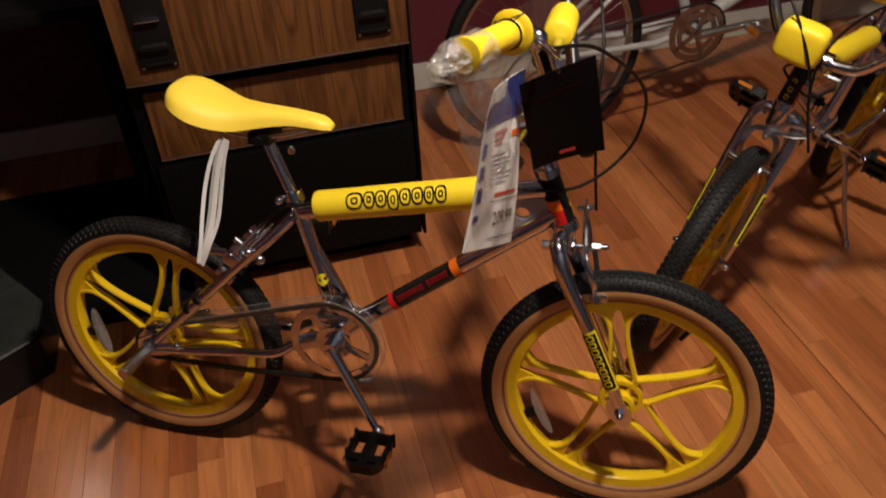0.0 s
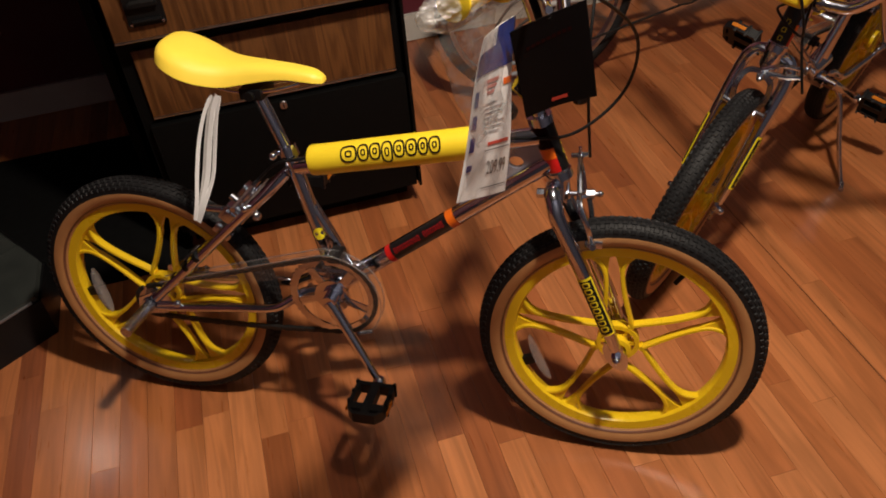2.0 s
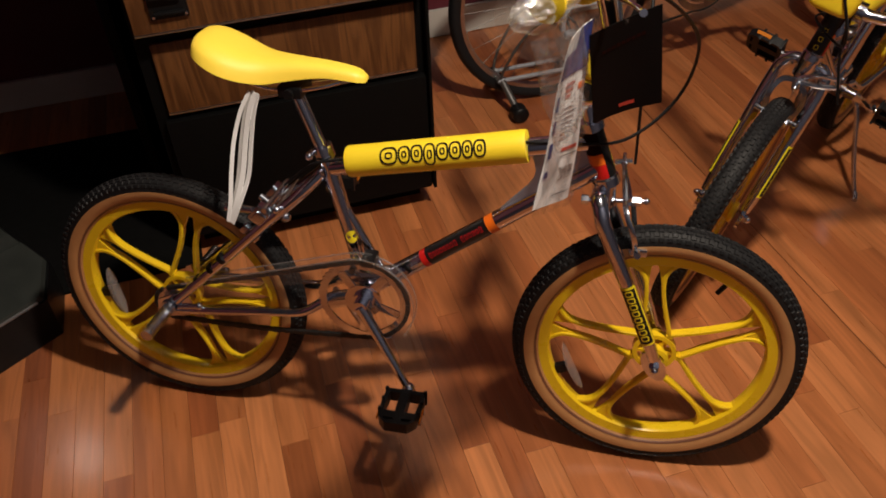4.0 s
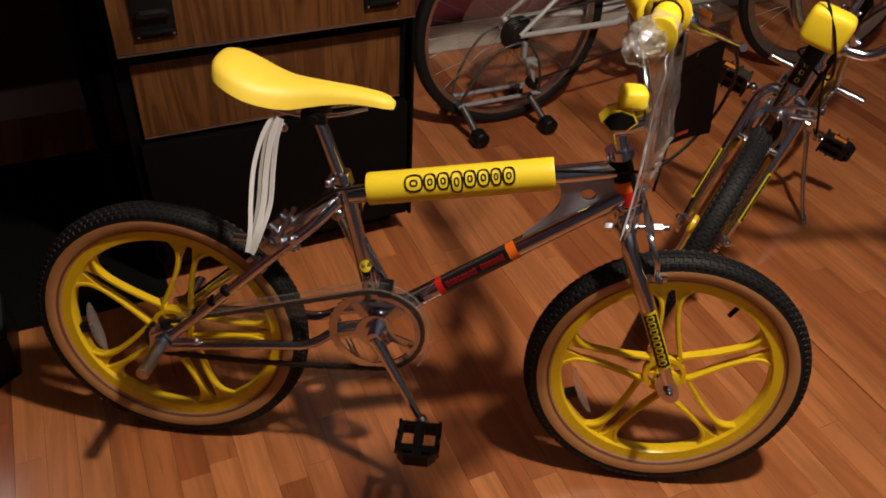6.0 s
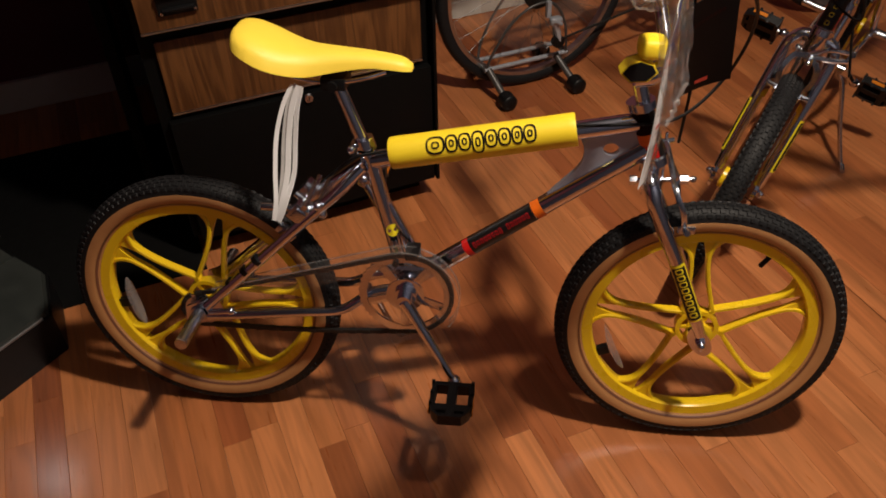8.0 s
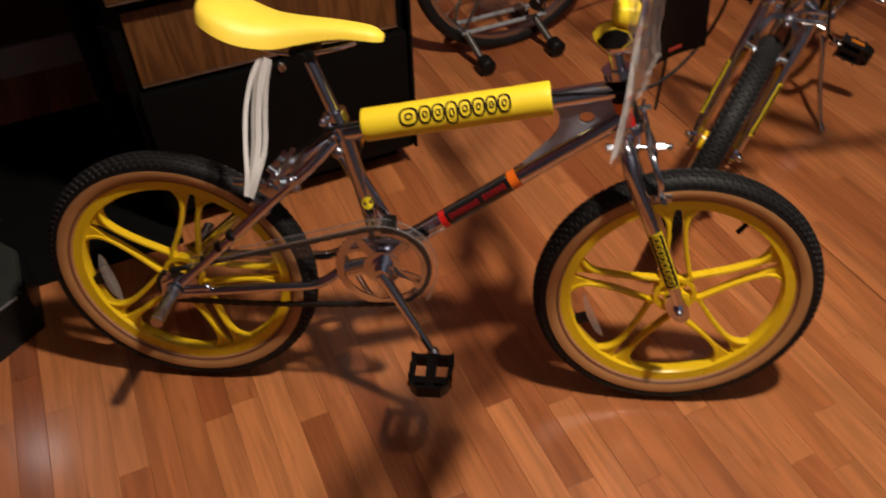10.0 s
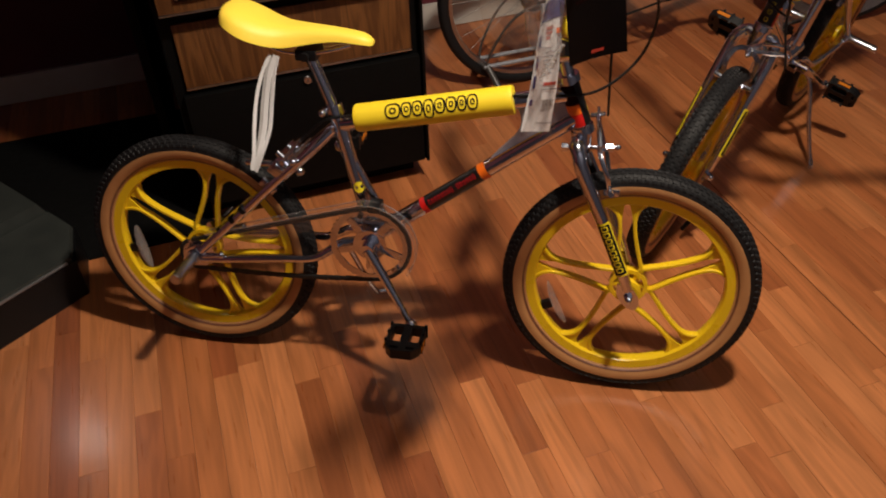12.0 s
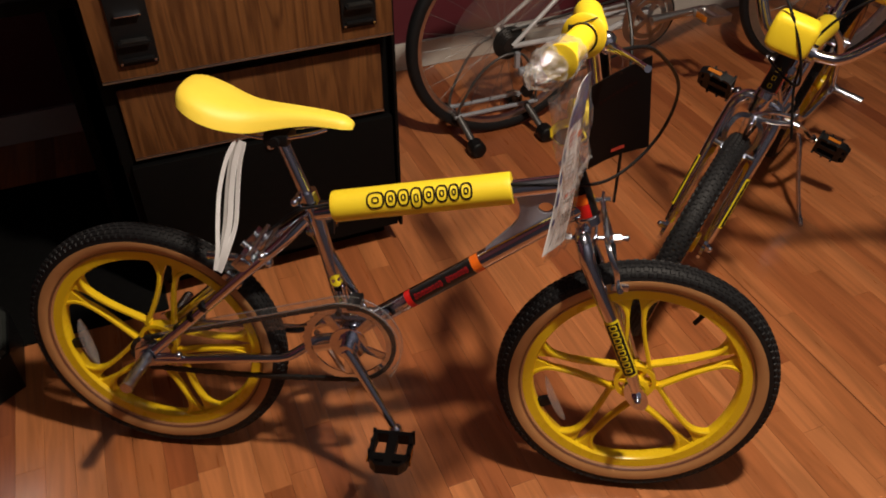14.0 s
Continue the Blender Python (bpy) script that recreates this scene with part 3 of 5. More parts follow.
    ref = part("reflector", sweep(lens, [0.25 + 0.75 * (1 - abs(q / 6 - 1) ** 3) for q in range(13)], [(-0.0045, -0.011), (0.0045, -0.011), (0.006, 0), (0.0045, 0.011), (-0.0045, 0.011)], up=(0, 1, 0)), REFLECTOR, rim, "clear plastic spoke reflector")
    part("clip", moved(box(0.163, 0.184, -0.006, 0.006, -0.009, 0.009, 0.002), Matrix.Rotation(-ra, 4, "Y")), BLACK_PLASTIC, rim, "black reflector clip")
    return rim


def wrap_patch(a, b, r, along0, along1, ang0, ang1, n=12, m=2, lift=0.0006):
    """A thin patch on the tube from a to b: a stretch of its length and of its girth (degrees, 0 = to the right side, 90 = up)."""
    a, b = Vector(a), Vector(b)
    ax = (b - a).normalized()
    right = Vector((0, -1, 0))
    up = right.cross(ax).normalized() * -1
    if up.z < 0:
        up = -up
    verts, faces = [], []
    for i in range(m + 1):
        p = a + (b - a) * (along0 + (along1 - along0) * i / m)
        for k in range(n + 1):
            q = radians(ang0 + (ang1 - ang0) * k / n)
            verts.append(p + (right * math.cos(q) + up * math.sin(q)) * (r + lift))
    for i in range(m):
        for k in range(n):
            j = i * (n + 1) + k
            faces.append((j, j + 1, j + n + 2, j + n + 1))
    return verts, faces


def wrap_ring(a, b, r, cx, cw, ca, ch, thick, squareness=2.6, n=28, lift=0.0006):
    """A rounded outline (a letter-sized mark) on a tube: centre and half width along it, centre and half height in degrees."""
    a, b = Vector(a), Vector(b)
    L = (b - a).length
    ax = (b - a) / L
    right = Vector((0, -1, 0))
    up = right.cross(ax).normalized()
    if up.z < 0:
        up = -up
    verts, faces = [], []
    half_h = radians(ch) * r
    for k in range(n):
        t = 2 * math.pi * k / n
        c, s = math.cos(t), math.sin(t)
        x, y = math.copysign(abs(c) ** (2 / squareness), c), math.copysign(abs(s) ** (2 / squareness), s)
        for w, h in ((cw, half_h), (max(cw - thick, 0.0002), max(half_h - thick, 0.0002))):
            q = radians(ca) + y * h / r
            verts.append(a + ax * (cx + x * w) + (right * math.cos(q) + up * math.sin(q)) * (r + lift))
    for k in range(n):
        j = (k + 1) % n
        faces.append((2 * k, 2 * k + 1, 2 * j + 1, 2 * j))
    return verts, faces


def saddle(bike):
    """A moulded saddle: rings of its cross-section from tail to nose."""
    #        x      half-width  top     edge
    rows = [(0.110, 0.030, 0.752, 0.740), (0.118, 0.052, 0.759, 0.734), (0.138, 0.066, 0.757, 0.724), (0.165, 0.069, 0.747, 0.711), (0.195, 0.061, 0.735, 0.700), (0.225, 0.047, 0.728, 0.693),
            (0.255, 0.036, 0.7255, 0.695), (0.285, 0.029, 0.7235, 0.699), (0.320, 0.024, 0.7205, 0.702), (0.350, 0.022, 0.7165, 0.700), (0.372, 0.019, 0.7115, 0.697), (0.386, 0.010, 0.703, 0.694)]
    verts, faces = [], []
    n = 20
    fine = spline([(x, w, t) for x, w, t, e in rows], 4)
    edge = spline([(x, 0, e) for x, w, t, e in rows], 4)
    for p, q in zip(fine, edge):
        x, w, t, e = p.x, max(p.y, 0.003), p.z, q.z
        for k in range(n):
            u = -1 + 2 * k / (n - 1)
            s = math.copysign(abs(u) ** 0.8, u)
            verts.append((x, w * s, e + (t - e) * (1 - abs(u) ** 2.6) ** 0.6 if abs(u) < 1 else e))
    m = len(fine)
    for i in range(m - 1):
        faces += [(i * n + k, i * n + k + 1, (i + 1) * n + k + 1, (i + 1) * n + k) for k in range(n - 1)]
        faces.append((i * n, (i + 1) * n, (i + 1) * n + n - 1, i * n + n - 1))
    faces += [tuple(range(n)), tuple((m - 1) * n + k for k in range(n))]
    s = risen(part("saddle", (verts, faces), SADDLE_Y, bike, "smooth yellow vinyl saddle", angle=60))
    for y in (-0.02, 0.02):
        part("saddle_rail", sweep(spline([(0.181, y * 1.2, 0.722), (0.226, y, 0.700), (0.278, y, 0.696), (0.326, y, 0.704), (0.361, y * 0.5, 0.712)], 5), 0.0035, segs=8), STEEL, s, "steel rail under the saddle")
    part("saddle_clamp", join(box(0.259, 0.299, -0.027, 0.027, 0.684, 0.704, 0.004), rod((0.279, -0.034, 0.693), (0.279, 0.034, 0.693), 0.008, 12)), BLACK_PLASTIC, s, "dark saddle clamp")
    part("seat_post", rod((0.278, 0, 0.692), CLUSTER + Vector((0.0, 0, 0.0)), 0.0115, 16), CHROME, bike, "chrome seat post")


def pedal(crank, end, out, tilt=0.0):
    """A black cage pedal outboard of the crank's end. out: -1 to the right, 1 to the left."""
    y0, y1 = sorted((end.y + out * 0.014, end.y + out * 0.104))
    swing = Matrix.Translation(end) @ Matrix.Rotation(radians(tilt), 4, "Y") @ Matrix.Translation(-end)
    x, z = end.x, end.z
    inn, ext = end.y + out * 0.014, end.y + out * 0.100
    cols = [-0.037, -0.029, -0.0085, 0.0085, 0.029, 0.037]
    rows = [(inn, 0.90), (inn + out * 0.010, 0.98), (inn + out * 0.030, 1.02), (inn + out * 0.047, 1.0), (inn + out * 0.056, 0.98), (inn + out * 0.072, 0.90), (ext - out * 0.008, 0.76), (ext, 0.55)]
    verts = [(x + c * k, y, z + h) for h in (-0.0105, 0.0105) for y, k in rows for c in cols]
    nc, nr = len(cols), len(rows)
    filled = {(r, c) for r in range(nr - 1) for c in range(nc - 1) if not (r in (1, 2, 3, 5) and c in (1, 3))}
    faces = []
    for r, c in filled:
        a = r * nc + c
        lo = (a, a + 1, a + nc + 1, a + nc)
        faces += [lo, tuple(q + nc * nr for q in reversed(lo))]
        for (dr, dc), (p, q) in (((-1, 0), (a, a + 1)), ((1, 0), (a + nc, a + nc + 1)), ((0, -1), (a, a + nc)), ((0, 1), (a + 1, a + nc + 1))):
            if (r + dr, c + dc) not in filled:
                faces.append((p, q, q + nc * nr, p + nc * nr))
    part("pedal", moved((verts, faces), swing), BLACK_PLASTIC, crank, "black plastic cage pedal")
    for sx in (-1, 1):
        for k in range(3):
            yy = inn + out * (0.003 + 0.026 * k)
            part("pedal_tooth", moved(box(x + sx * 0.0355 - 0.003, x + sx * 0.0355 + 0.003, yy - 0.003, yy + 0.003, z - 0.0150, z + 0.0150, 0.001), swing), BLACK_PLASTIC, crank)
    part("pedal_axle", rod((x, end.y - out * 0.006, z), (x, end.y + out * 0.016, z), 0.007, 12), STEEL, crank)
    for q in (-0.0385, 0.0385):
        part("pedal_reflector", moved(box(x + q - 0.0008, x + q + 0.0008, y0 + 0.022, y1 - 0.034, z - 0.0045, z + 0.0045), swing), AMBER, crank, "amber pedal reflector")


def bicycle(m, label, crank_turn, steer=0.0, pad=Matrix.Identity(4), tilts=(0.0, 0.0), shift=(0.0, 0.0, 0.0)):
    bike = thing("bmx_bicycle", m, label, "bicycle", "yellow-wheeled BMX bicycles")
    turn = Matrix.Translation(HEAD_LOW) @ Matrix.Rotation(radians(steer), 4, (HEAD_TOP - HEAD_LOW).normalized()) @ Matrix.Translation(-HEAD_LOW)

    # frame
    tubes = [rod(BB + Vector((0, -0.034, 0)), BB + Vector((0, 0.034, 0)), 0.021, 24), sweep([(0.372, 0, 0.350), CLUSTER, CLUSTER + Vector((-0.011, 0, 0.034))], 0.0135, segs=18), rod((0.420, 0, 0.332), CLUSTER + Vector((0.006, 0, -0.045)), 0.0088, 14),
             rod(CLUSTER + Vector((0.004, 0, 0.0)), (0.763, 0, 0.6435), 0.0155, 18), rod(BB + Vector((0.01, 0, 0.008)), (0.784, 0, 0.606), 0.0165, 18),
             sweep([HEAD_LOW, HEAD_LOW.lerp(HEAD_TOP, 0.12), HEAD_LOW.lerp(HEAD_TOP, 0.14), HEAD_LOW.lerp(HEAD_TOP, 0.86), HEAD_LOW.lerp(HEAD_TOP, 0.88), HEAD_TOP], [0.0205, 0.0205, 0.0175, 0.0175, 0.0205, 0.0205], segs=20)]
    for s in (-1, 1):
        tubes.append(sweep(spline([(0.315, s * 0.014, 0.546), (0.275, s * 0.034, 0.508), (0.213, s * 0.043, 0.452), (0.104, s * 0.050, 0.348), (0.018, s * 0.056, 0.268)], 5), 0.0100, segs=12))
        tubes.append(sweep(spline([(0.018, s * 0.057, 0.247), (0.10, s * 0.054, 0.254), (0.19, s * 0.050, 0.263), (0.262, s * 0.044, 0.268), (0.300, s * 0.036, 0.288), (0.325, s * 0.028, 0.303), (0.368, s * 0.022, 0.310)], 5), 0.0092, segs=12))
        tubes.append(prism([(-0.026, 0.234), (0.0, 0.230), (0.040, 0.238), (0.050, 0.256), (0.044, 0.296), (0.018, 0.284), (-0.020, 0.266)], s * 0.057 - 0.0025, s * 0.057 + 0.0025))
    tubes.append(rod((0.243, -0.04, 0.479), (0.243, 0.04, 0.479), 0.006, 10))
    tubes.append(rod((0.345, 0, 0.342), (0.425, 0, 0.342), 0.020, 16))
    frame_ob = part("frame", join(*tubes), CHROME, bike, "chrome-plated steel frame")
    for q in (0.10, 0.125, 0.07):
        zc = 0.348 + (q - 0.10) * 1.0
        part("stay_band", rod((q - 0.0035, -0.0505, zc - 0.0035), (q + 0.0035, -0.0500, zc + 0.0035), 0.0108, 14), BLACK_PLASTIC, frame_ob, "black band round the stay")
    plate = [(0.762, 0.618), (0.648, 0.596), (0.657, 0.584), (0.661, 0.566), (0.658, 0.549), (0.648, 0.535), (0.640, 0.497), (0.772, 0.592)]
    rim, hole, hx, hz = [], [], 0.702, 0.575
    for q in range(48):
        c, s = math.cos(2 * math.pi * q / 48), math.sin(2 * math.pi * q / 48)
        far = 1.0
        for (x0, z0), (x1, z1) in zip(plate, plate[1:] + plate[:1]):
            den = c * (z1 - z0) - s * (x1 - x0)
            if abs(den) > 1e-9:
                d = ((x0 - hx) * (z1 - z0) - (z0 - hz) * (x1 - x0)) / den
                f = ((x0 - hx) * s - (z0 - hz) * c) / den
                if d > 0 and 0 <= f <= 1:
                    far = min(far, d)
        rim.append((hx + c * far, hz + s * far))
        hole.append((hx + c * 0.0125, hz + s * 0.0105))
    risen(part("gusset", join(ring_plate(rim, hole, -0.005, 0.005), prism([(0.648, 0.535), (0.626, 0.513), (0.600, 0.486), (0.588, 0.462), (0.640, 0.497)], -0.005, 0.005)), SATIN, frame_ob, "chrome gusset plate with a round hole"))
    part("seat_clamp", join(rod(CLUSTER + Vector((-0.006, 0, 0.018)), CLUSTER + Vector((-0.012, 0, 0.038)), 0.0185, 18), rod(CLUSTER + Vector((-0.026, -0.022, 0.028)), CLUSTER + Vector((-0.026, 0.022, 0.028)), 0.0055, 10), ball(CLUSTER + Vector((-0.026, -0.024, 0.028)), 0.0075)), CHROME, frame_ob, "chrome seat clamp with a bolt")
    # decals
    dt0, dt1 = BB + Vector((0.01, 0, 0.008)), Vector((0.784, 0, 0.606))
    part("tube_decal", wrap_patch(dt0, dt1, 0.0165, 0.27, 0.535, -60, 75), DECAL_BLACK, frame_ob, "black decal with red lettering marks")
    part("decal_end", wrap_patch(dt0, dt1, 0.0165, 0.245, 0.27, -75, 90), DECAL_RED, frame_ob, "red decal band")
    part("decal_band", wrap_patch(dt0, dt1, 0.0165, 0.538, 0.572, -75, 90), DECAL_ORANGE, frame_ob, "orange decal band")
    marks = []
    for k in range(15):
        if k == 8:
            continue
        c = 0.284 + k * 0.0160
        marks.append(wrap_ring(dt0, dt1, 0.0165, (c + 0.0062) * (dt1 - dt0).length, 0.0027, 18, 15 if k not in (0, 7, 9, 14) else 19, 0.0014, 5, 12, lift=0.0012))
    part("decal_print", join(*marks), PRINT_RED, frame_ob, "red letter-sized marks")
    part("head_decal", wrap_patch(HEAD_LOW, HEAD_TOP, 0.0175, 0.15, 0.85, 28, 152, n=14), DECAL_BLACK, frame_ob, "black head tube decal")
    part("head_print", join(*[wrap_ring(HEAD_LOW, HEAD_TOP, 0.0175, 0.028 + 0.0165 * k, 0.0046, 92, 13, 0.0012, 5, 12, lift=0.0012) for k in range(3)]), DECAL_YELLOW, frame_ob, "yellow letter-sized marks")
    for lo, hi in ((-75, 27), (153, 255)):
        part("head_decal_band", wrap_patch(HEAD_LOW, HEAD_TOP, 0.0175, 0.15, 0.36, lo, hi), DECAL_RED, frame_ob, "red band on the head tube")
        part("head_decal_band", wrap_patch(HEAD_LOW, HEAD_TOP, 0.0175, 0.362, 0.52, lo, hi), DECAL_ORANGE, frame_ob, "orange band on the head tube")
        part("head_decal_band", wrap_patch(HEAD_LOW, HEAD_TOP, 0.0175, 0.522, 0.85, lo, hi), DARK_RED, frame_ob, "dark red band on the head tube")
    part("seat_tube_badge", wrap_ring((0.372, 0, 0.350), CLUSTER, 0.0135, 0.076, 0.0120, 24, 46, 0.0117, 2.0, 24), DECAL_YELLOW, frame_ob, "small yellow badge on the seat tube")
    saddle(bike)
    # top tube pad
    p0, p1 = Vector((0.363, 0, 0.5685)), Vector((0.661, 0, 0.6255))
    sec = [(x * 0.027, y * 0.0275) for x, y in circle(24)]
    pts = [p0.lerp(p1, q) for q in (0, 0.012, 0.04, 0.2, 0.4, 0.6, 0.8, 0.96, 0.988, 1)]
    padob = part("tube_pad", sweep(pts, [0.97, 1.0, 1.0, 0.99, 1.0, 1.0, 0.99, 1.0, 1.0, 0.97], sec, up=(0, 1, 0)), PAD_Y, bike, "yellow vinyl pad round the top tube")
    letters, L = [], (p1 - p0).length
    x = 0.064
    for wdt, hgt, off in ((0.0155, 1.0, 0), (0.0105, 1.0, 0), (0.0105, 1.0, 0), (0.0105, 1.28, -7), (0.0105, 1.0, 0), (0.0105, 1.0, 0), (0.0092, 1.0, 0), (0.0105, 1.0, 0)):
        letters.append(wrap_ring(p0, p1, 0.0275, x + wdt, wdt, 32 + off, 31 * hgt, 0.0030))
        letters.append(wrap_ring(p0, p1, 0.0275, x + wdt, wdt * 0.42, 32 + off, 12 * hgt, 0.0024))
        x += 2 * wdt + 0.0004
    part("pad_print", join(*letters), DECAL_BLACK, padob, "row of rounded black letter-sized outlines")

    # wheels, fork, steering
    rear = mag_wheel("rear_wheel", bike, Vector((0, 0, WHEEL_R)), 74.5, 71.0, -170.7)
    fork = part("fork", join(*[sweep([turn @ p for p in spline([(0.781, s * 0.012, 0.558), (0.781, s * 0.030, 0.556), (0.787, s * 0.043, 0.540), (0.797, s * 0.047, 0.510), (0.841, s * 0.047, 0.416), (0.883, s * 0.047, 0.318), (0.904, s * 0.047, 0.266)], 5)], [0.0135] * 20 + [0.013] * 5 + [0.0125, 0.012, 0.0115, 0.011, 0.0105, 0.010], segs=16) for s in (-1, 1)],
                              *[moved(prism([(0.905 + 0.0200 * c - 0.012 * q, 0.252 + 0.030 * q) for c, q in circle(24)], s * 0.047 - 0.004, s * 0.047 + 0.004), turn) for s in (-1, 1)],
                              moved(rod((0.786, 0, 0.575), (0.790, 0, 0.535), 0.019, 18), turn)), CHROME, bike, "chrome fork with rounded shoulders")
    fa, fb = Vector((0.841, 0, 0.416)), Vector((0.889, 0, 0.304))
    for s in (-1, 1):
        d0, d1 = turn @ (fa + Vector((0, s * 0.047, 0))), turn @ (fb + Vector((0, s * 0.047, 0)))
        lo, hi = (-62, 62) if s < 0 else (118, 242)
        dec = part("fork_decal", wrap_patch(d0, d1, 0.0132, 0.0, 1.0, lo, hi), DECAL_YELLOW, fork, "yellow-edged black fork decal")
        mid = (lo + hi) / 2
        part("fork_decal_panel", wrap_patch(d0, d1, 0.0132, 0.035, 0.965, mid - 48, mid + 48, lift=0.0011), DECAL_BLACK, fork)
        part("fork_decal_print", join(*[wrap_ring(d0, d1, 0.0132, 0.012 + 0.0135 * k, 0.0056, mid, 27, 0.0022, 4, 16, lift=0.0016) for k in range(8)]), DECAL_YELLOW, fork, "yellow letter-sized marks")
    fw = mag_wheel("front_wheel", bike, Vector((0, 0, 0)), 96.9, 58.0, -156.5)
    fw.matrix_local = turn @ Matrix.Translation((BASE, 0, WHEEL_R))
    for s in (-1, 1):
        part("axle_nut", moved(join(rod((BASE, s * 0.049, 0.25), (BASE, s * 0.058, 0.25), 0.0095, 6), ball((BASE, s * 0.060, 0.25), 0.0075)), turn), CHROME, fork, "chrome domed axle nut")
        part("axle_nut", join(rod((0, s * 0.0615, 0.25), (0, s * 0.0655, 0.25), 0.0165, 20), rod((0, s * 0.059, 0.25), (0, s * 0.074, 0.25), 0.0125, 6), rod((0.022, s * 0.0605, 0.256), (0.060, s * 0.0605, 0.262), 0.0055, 10), ball((0.064, s * 0.0605, 0.263), 0.008)), BRIGHT, frame_ob, "bright axle nut, washer and chain adjuster")
        ridges = [(0.0, 0.0)] + [(0.0112 + 0.0009 * (q % 2), -0.092 * q / 22) for q in range(23)] + [(0.0, -0.092)]
        peg = part("axle_peg", moved(lathe([(r, s * -h) for r, h in ridges], "y", 14, False), Matrix.Translation((0, s * 0.056, 0.25))), PEG, bike, "knurled steel axle peg")

    # drive train
    ring_y = -0.043
    teeth = [((0.0815 + (0.0035 if q % 2 else 0)) * math.cos(2 * math.pi * q / 88), (0.0815 + (0.0035 if q % 2 else 0)) * math.sin(2 * math.pi * q / 88)) for q in range(88)]
    inner = [(0.069 * math.cos(2 * math.pi * q / 88), 0.069 * math.sin(2 * math.pi * q / 88)) for q in range(88)]
    arms = [moved(box(0.018, 0.072, ring_y - 0.0018, ring_y + 0.0018, -0.008, 0.008, 0.001), Matrix.Rotation(radians(72 * q + 20), 4, "Y")) for q in range(5)]
    disc = [(0.034 * c, 0.034 * s) for c, s in circle(40)]
    chainring = part("chainring", moved(join(ring_plate(teeth, inner, ring_y - 0.0018, ring_y + 0.0018), *arms, prism(disc, ring_y - 0.003, ring_y + 0.003), rod((0, ring_y - 0.012, 0), (0, ring_y + 0.02, 0), 0.02, 24)), Matrix.Translation(BB)), CHROME, bike, "chrome toothed chainring")
    a = radians(crank_turn)
    end = BB + Vector((0.178 * math.cos(a), -0.094, 0.178 * math.sin(a)))
    other = BB + Vector((-0.178 * math.cos(a), 0.094, -0.178 * math.sin(a)))
    crank = part("crank", join(sweep(spline([BB + Vector((0, -0.062, 0)), BB.lerp(end, 0.25) + Vector((0, -0.045, 0)), BB.lerp(end, 0.7) + Vector((0, -0.018, 0)), end], 5), [0.0125 - 0.0004 * q for q in range(16)], segs=14),
                               sweep(spline([BB + Vector((0, 0.050, 0)), BB.lerp(other, 0.25) + Vector((0, 0.045, 0)), BB.lerp(other, 0.7) + Vector((0, 0.018, 0)), other], 5), [0.0125 - 0.0004 * q for q in range(16)], segs=14),
                               rod(BB + Vector((0, -0.07, 0)), BB + Vector((0, 0.06, 0)), 0.0135, 16), ball(end, 0.013), ball(other, 0.013)), CHROME, bike, "chrome one-piece crank")
    pedal(crank, end, -1, tilts[0])
    pedal(crank, other, 1, tilts[1])
    links, rc, rr = [], 0.083, 0.034
    c0, c1 = Vector((0, ring_y, 0.25)), Vector((BB.x, ring_y, BB.z))
    dv = c1 - c0
    base_a, dist = math.atan2(dv.z, dv.x), dv.length
    t_up = base_a + math.acos((rr - rc) / dist)
    t_dn = base_a - math.acos((rr - rc) / dist)

    def on(c, r, q):
        return c + Vector((r * math.cos(q), 0, r * math.sin(q)))

    way = [on(c0, rr, t_up + (2 * math.pi - (t_up - t_dn)) * q / 14) for q in range(15)]
    low0, low1 = way[-1], on(c1, rc, t_dn)
    way += [low0.lerp(low1, q / 22) - Vector((0, 0, 0.006 * math.sin(math.pi * q / 22))) for q in range(1, 23)]
    way += [on(c1, rc, t_dn + (t_up - t_dn) * q / 20) for q in range(1, 21)]
    hi0, hi1 = way[-1], way[0]
    way += [hi0.lerp(hi1, q / 22) for q in range(1, 22)]
    step, travelled, last = 0.0127, 0.0, way[0]
    k = 0
    for nxt in way[1:] + [way[0]]:
        seg = nxt - last
        while travelled + seg.length >= step:
            p = last + seg.normalized() * (step - travelled)
            ang = math.atan2(seg.z, seg.x)
            w = 0.0042 if k % 2 else 0.0030
            links.append(moved(box(-0.0068, 0.0068, -w, w, -0.0042, 0.0042, 0.0012), Matrix.Translation(p) @ Matrix.Rotation(-ang, 4, "Y")))
            last, seg, travelled, k = p, nxt - p, 0.0, k + 1
        travelled += seg.length
        last = nxt
    part("chain", join(*links), DARK_STEEL, bike, "dark steel roller chain")
    part("rear_cog", moved(lathe([(0.012, -0.002), (0.034, -0.002), (0.034, 0.002), (0.012, 0.002)], segs=32), Matrix.Translation((0, ring_y, 0.25))), STEEL, bike)

    def guard(off0, off1):
        o = [on(c1, rc + off0, t_dn + 0.9 + (t_up - t_dn - 0.9) * q / 24) for q in range(25)] + [on(c1, rc + off0, t_up).lerp(on(c0, rr + off0 * 0.8, t_up), q / 8) for q in range(1, 8)]
        i = [on(c1, rc + off1, t_dn + 0.9 + (t_up - t_dn - 0.9) * q / 24) for q in range(25)] + [on(c1, rc + off1, t_up).lerp(on(c0, rr + off1, t_up), q / 8) for q in range(1, 8)]
        return o, i

    o, i = guard(0.014, -0.022)
    n = len(o)
    gv = [(p.x, ring_y - 0.014, p.z) for p in o] + [(p.x, ring_y - 0.014, p.z) for p in i] + [(p.x, ring_y + 0.008, p.z) for p in o]
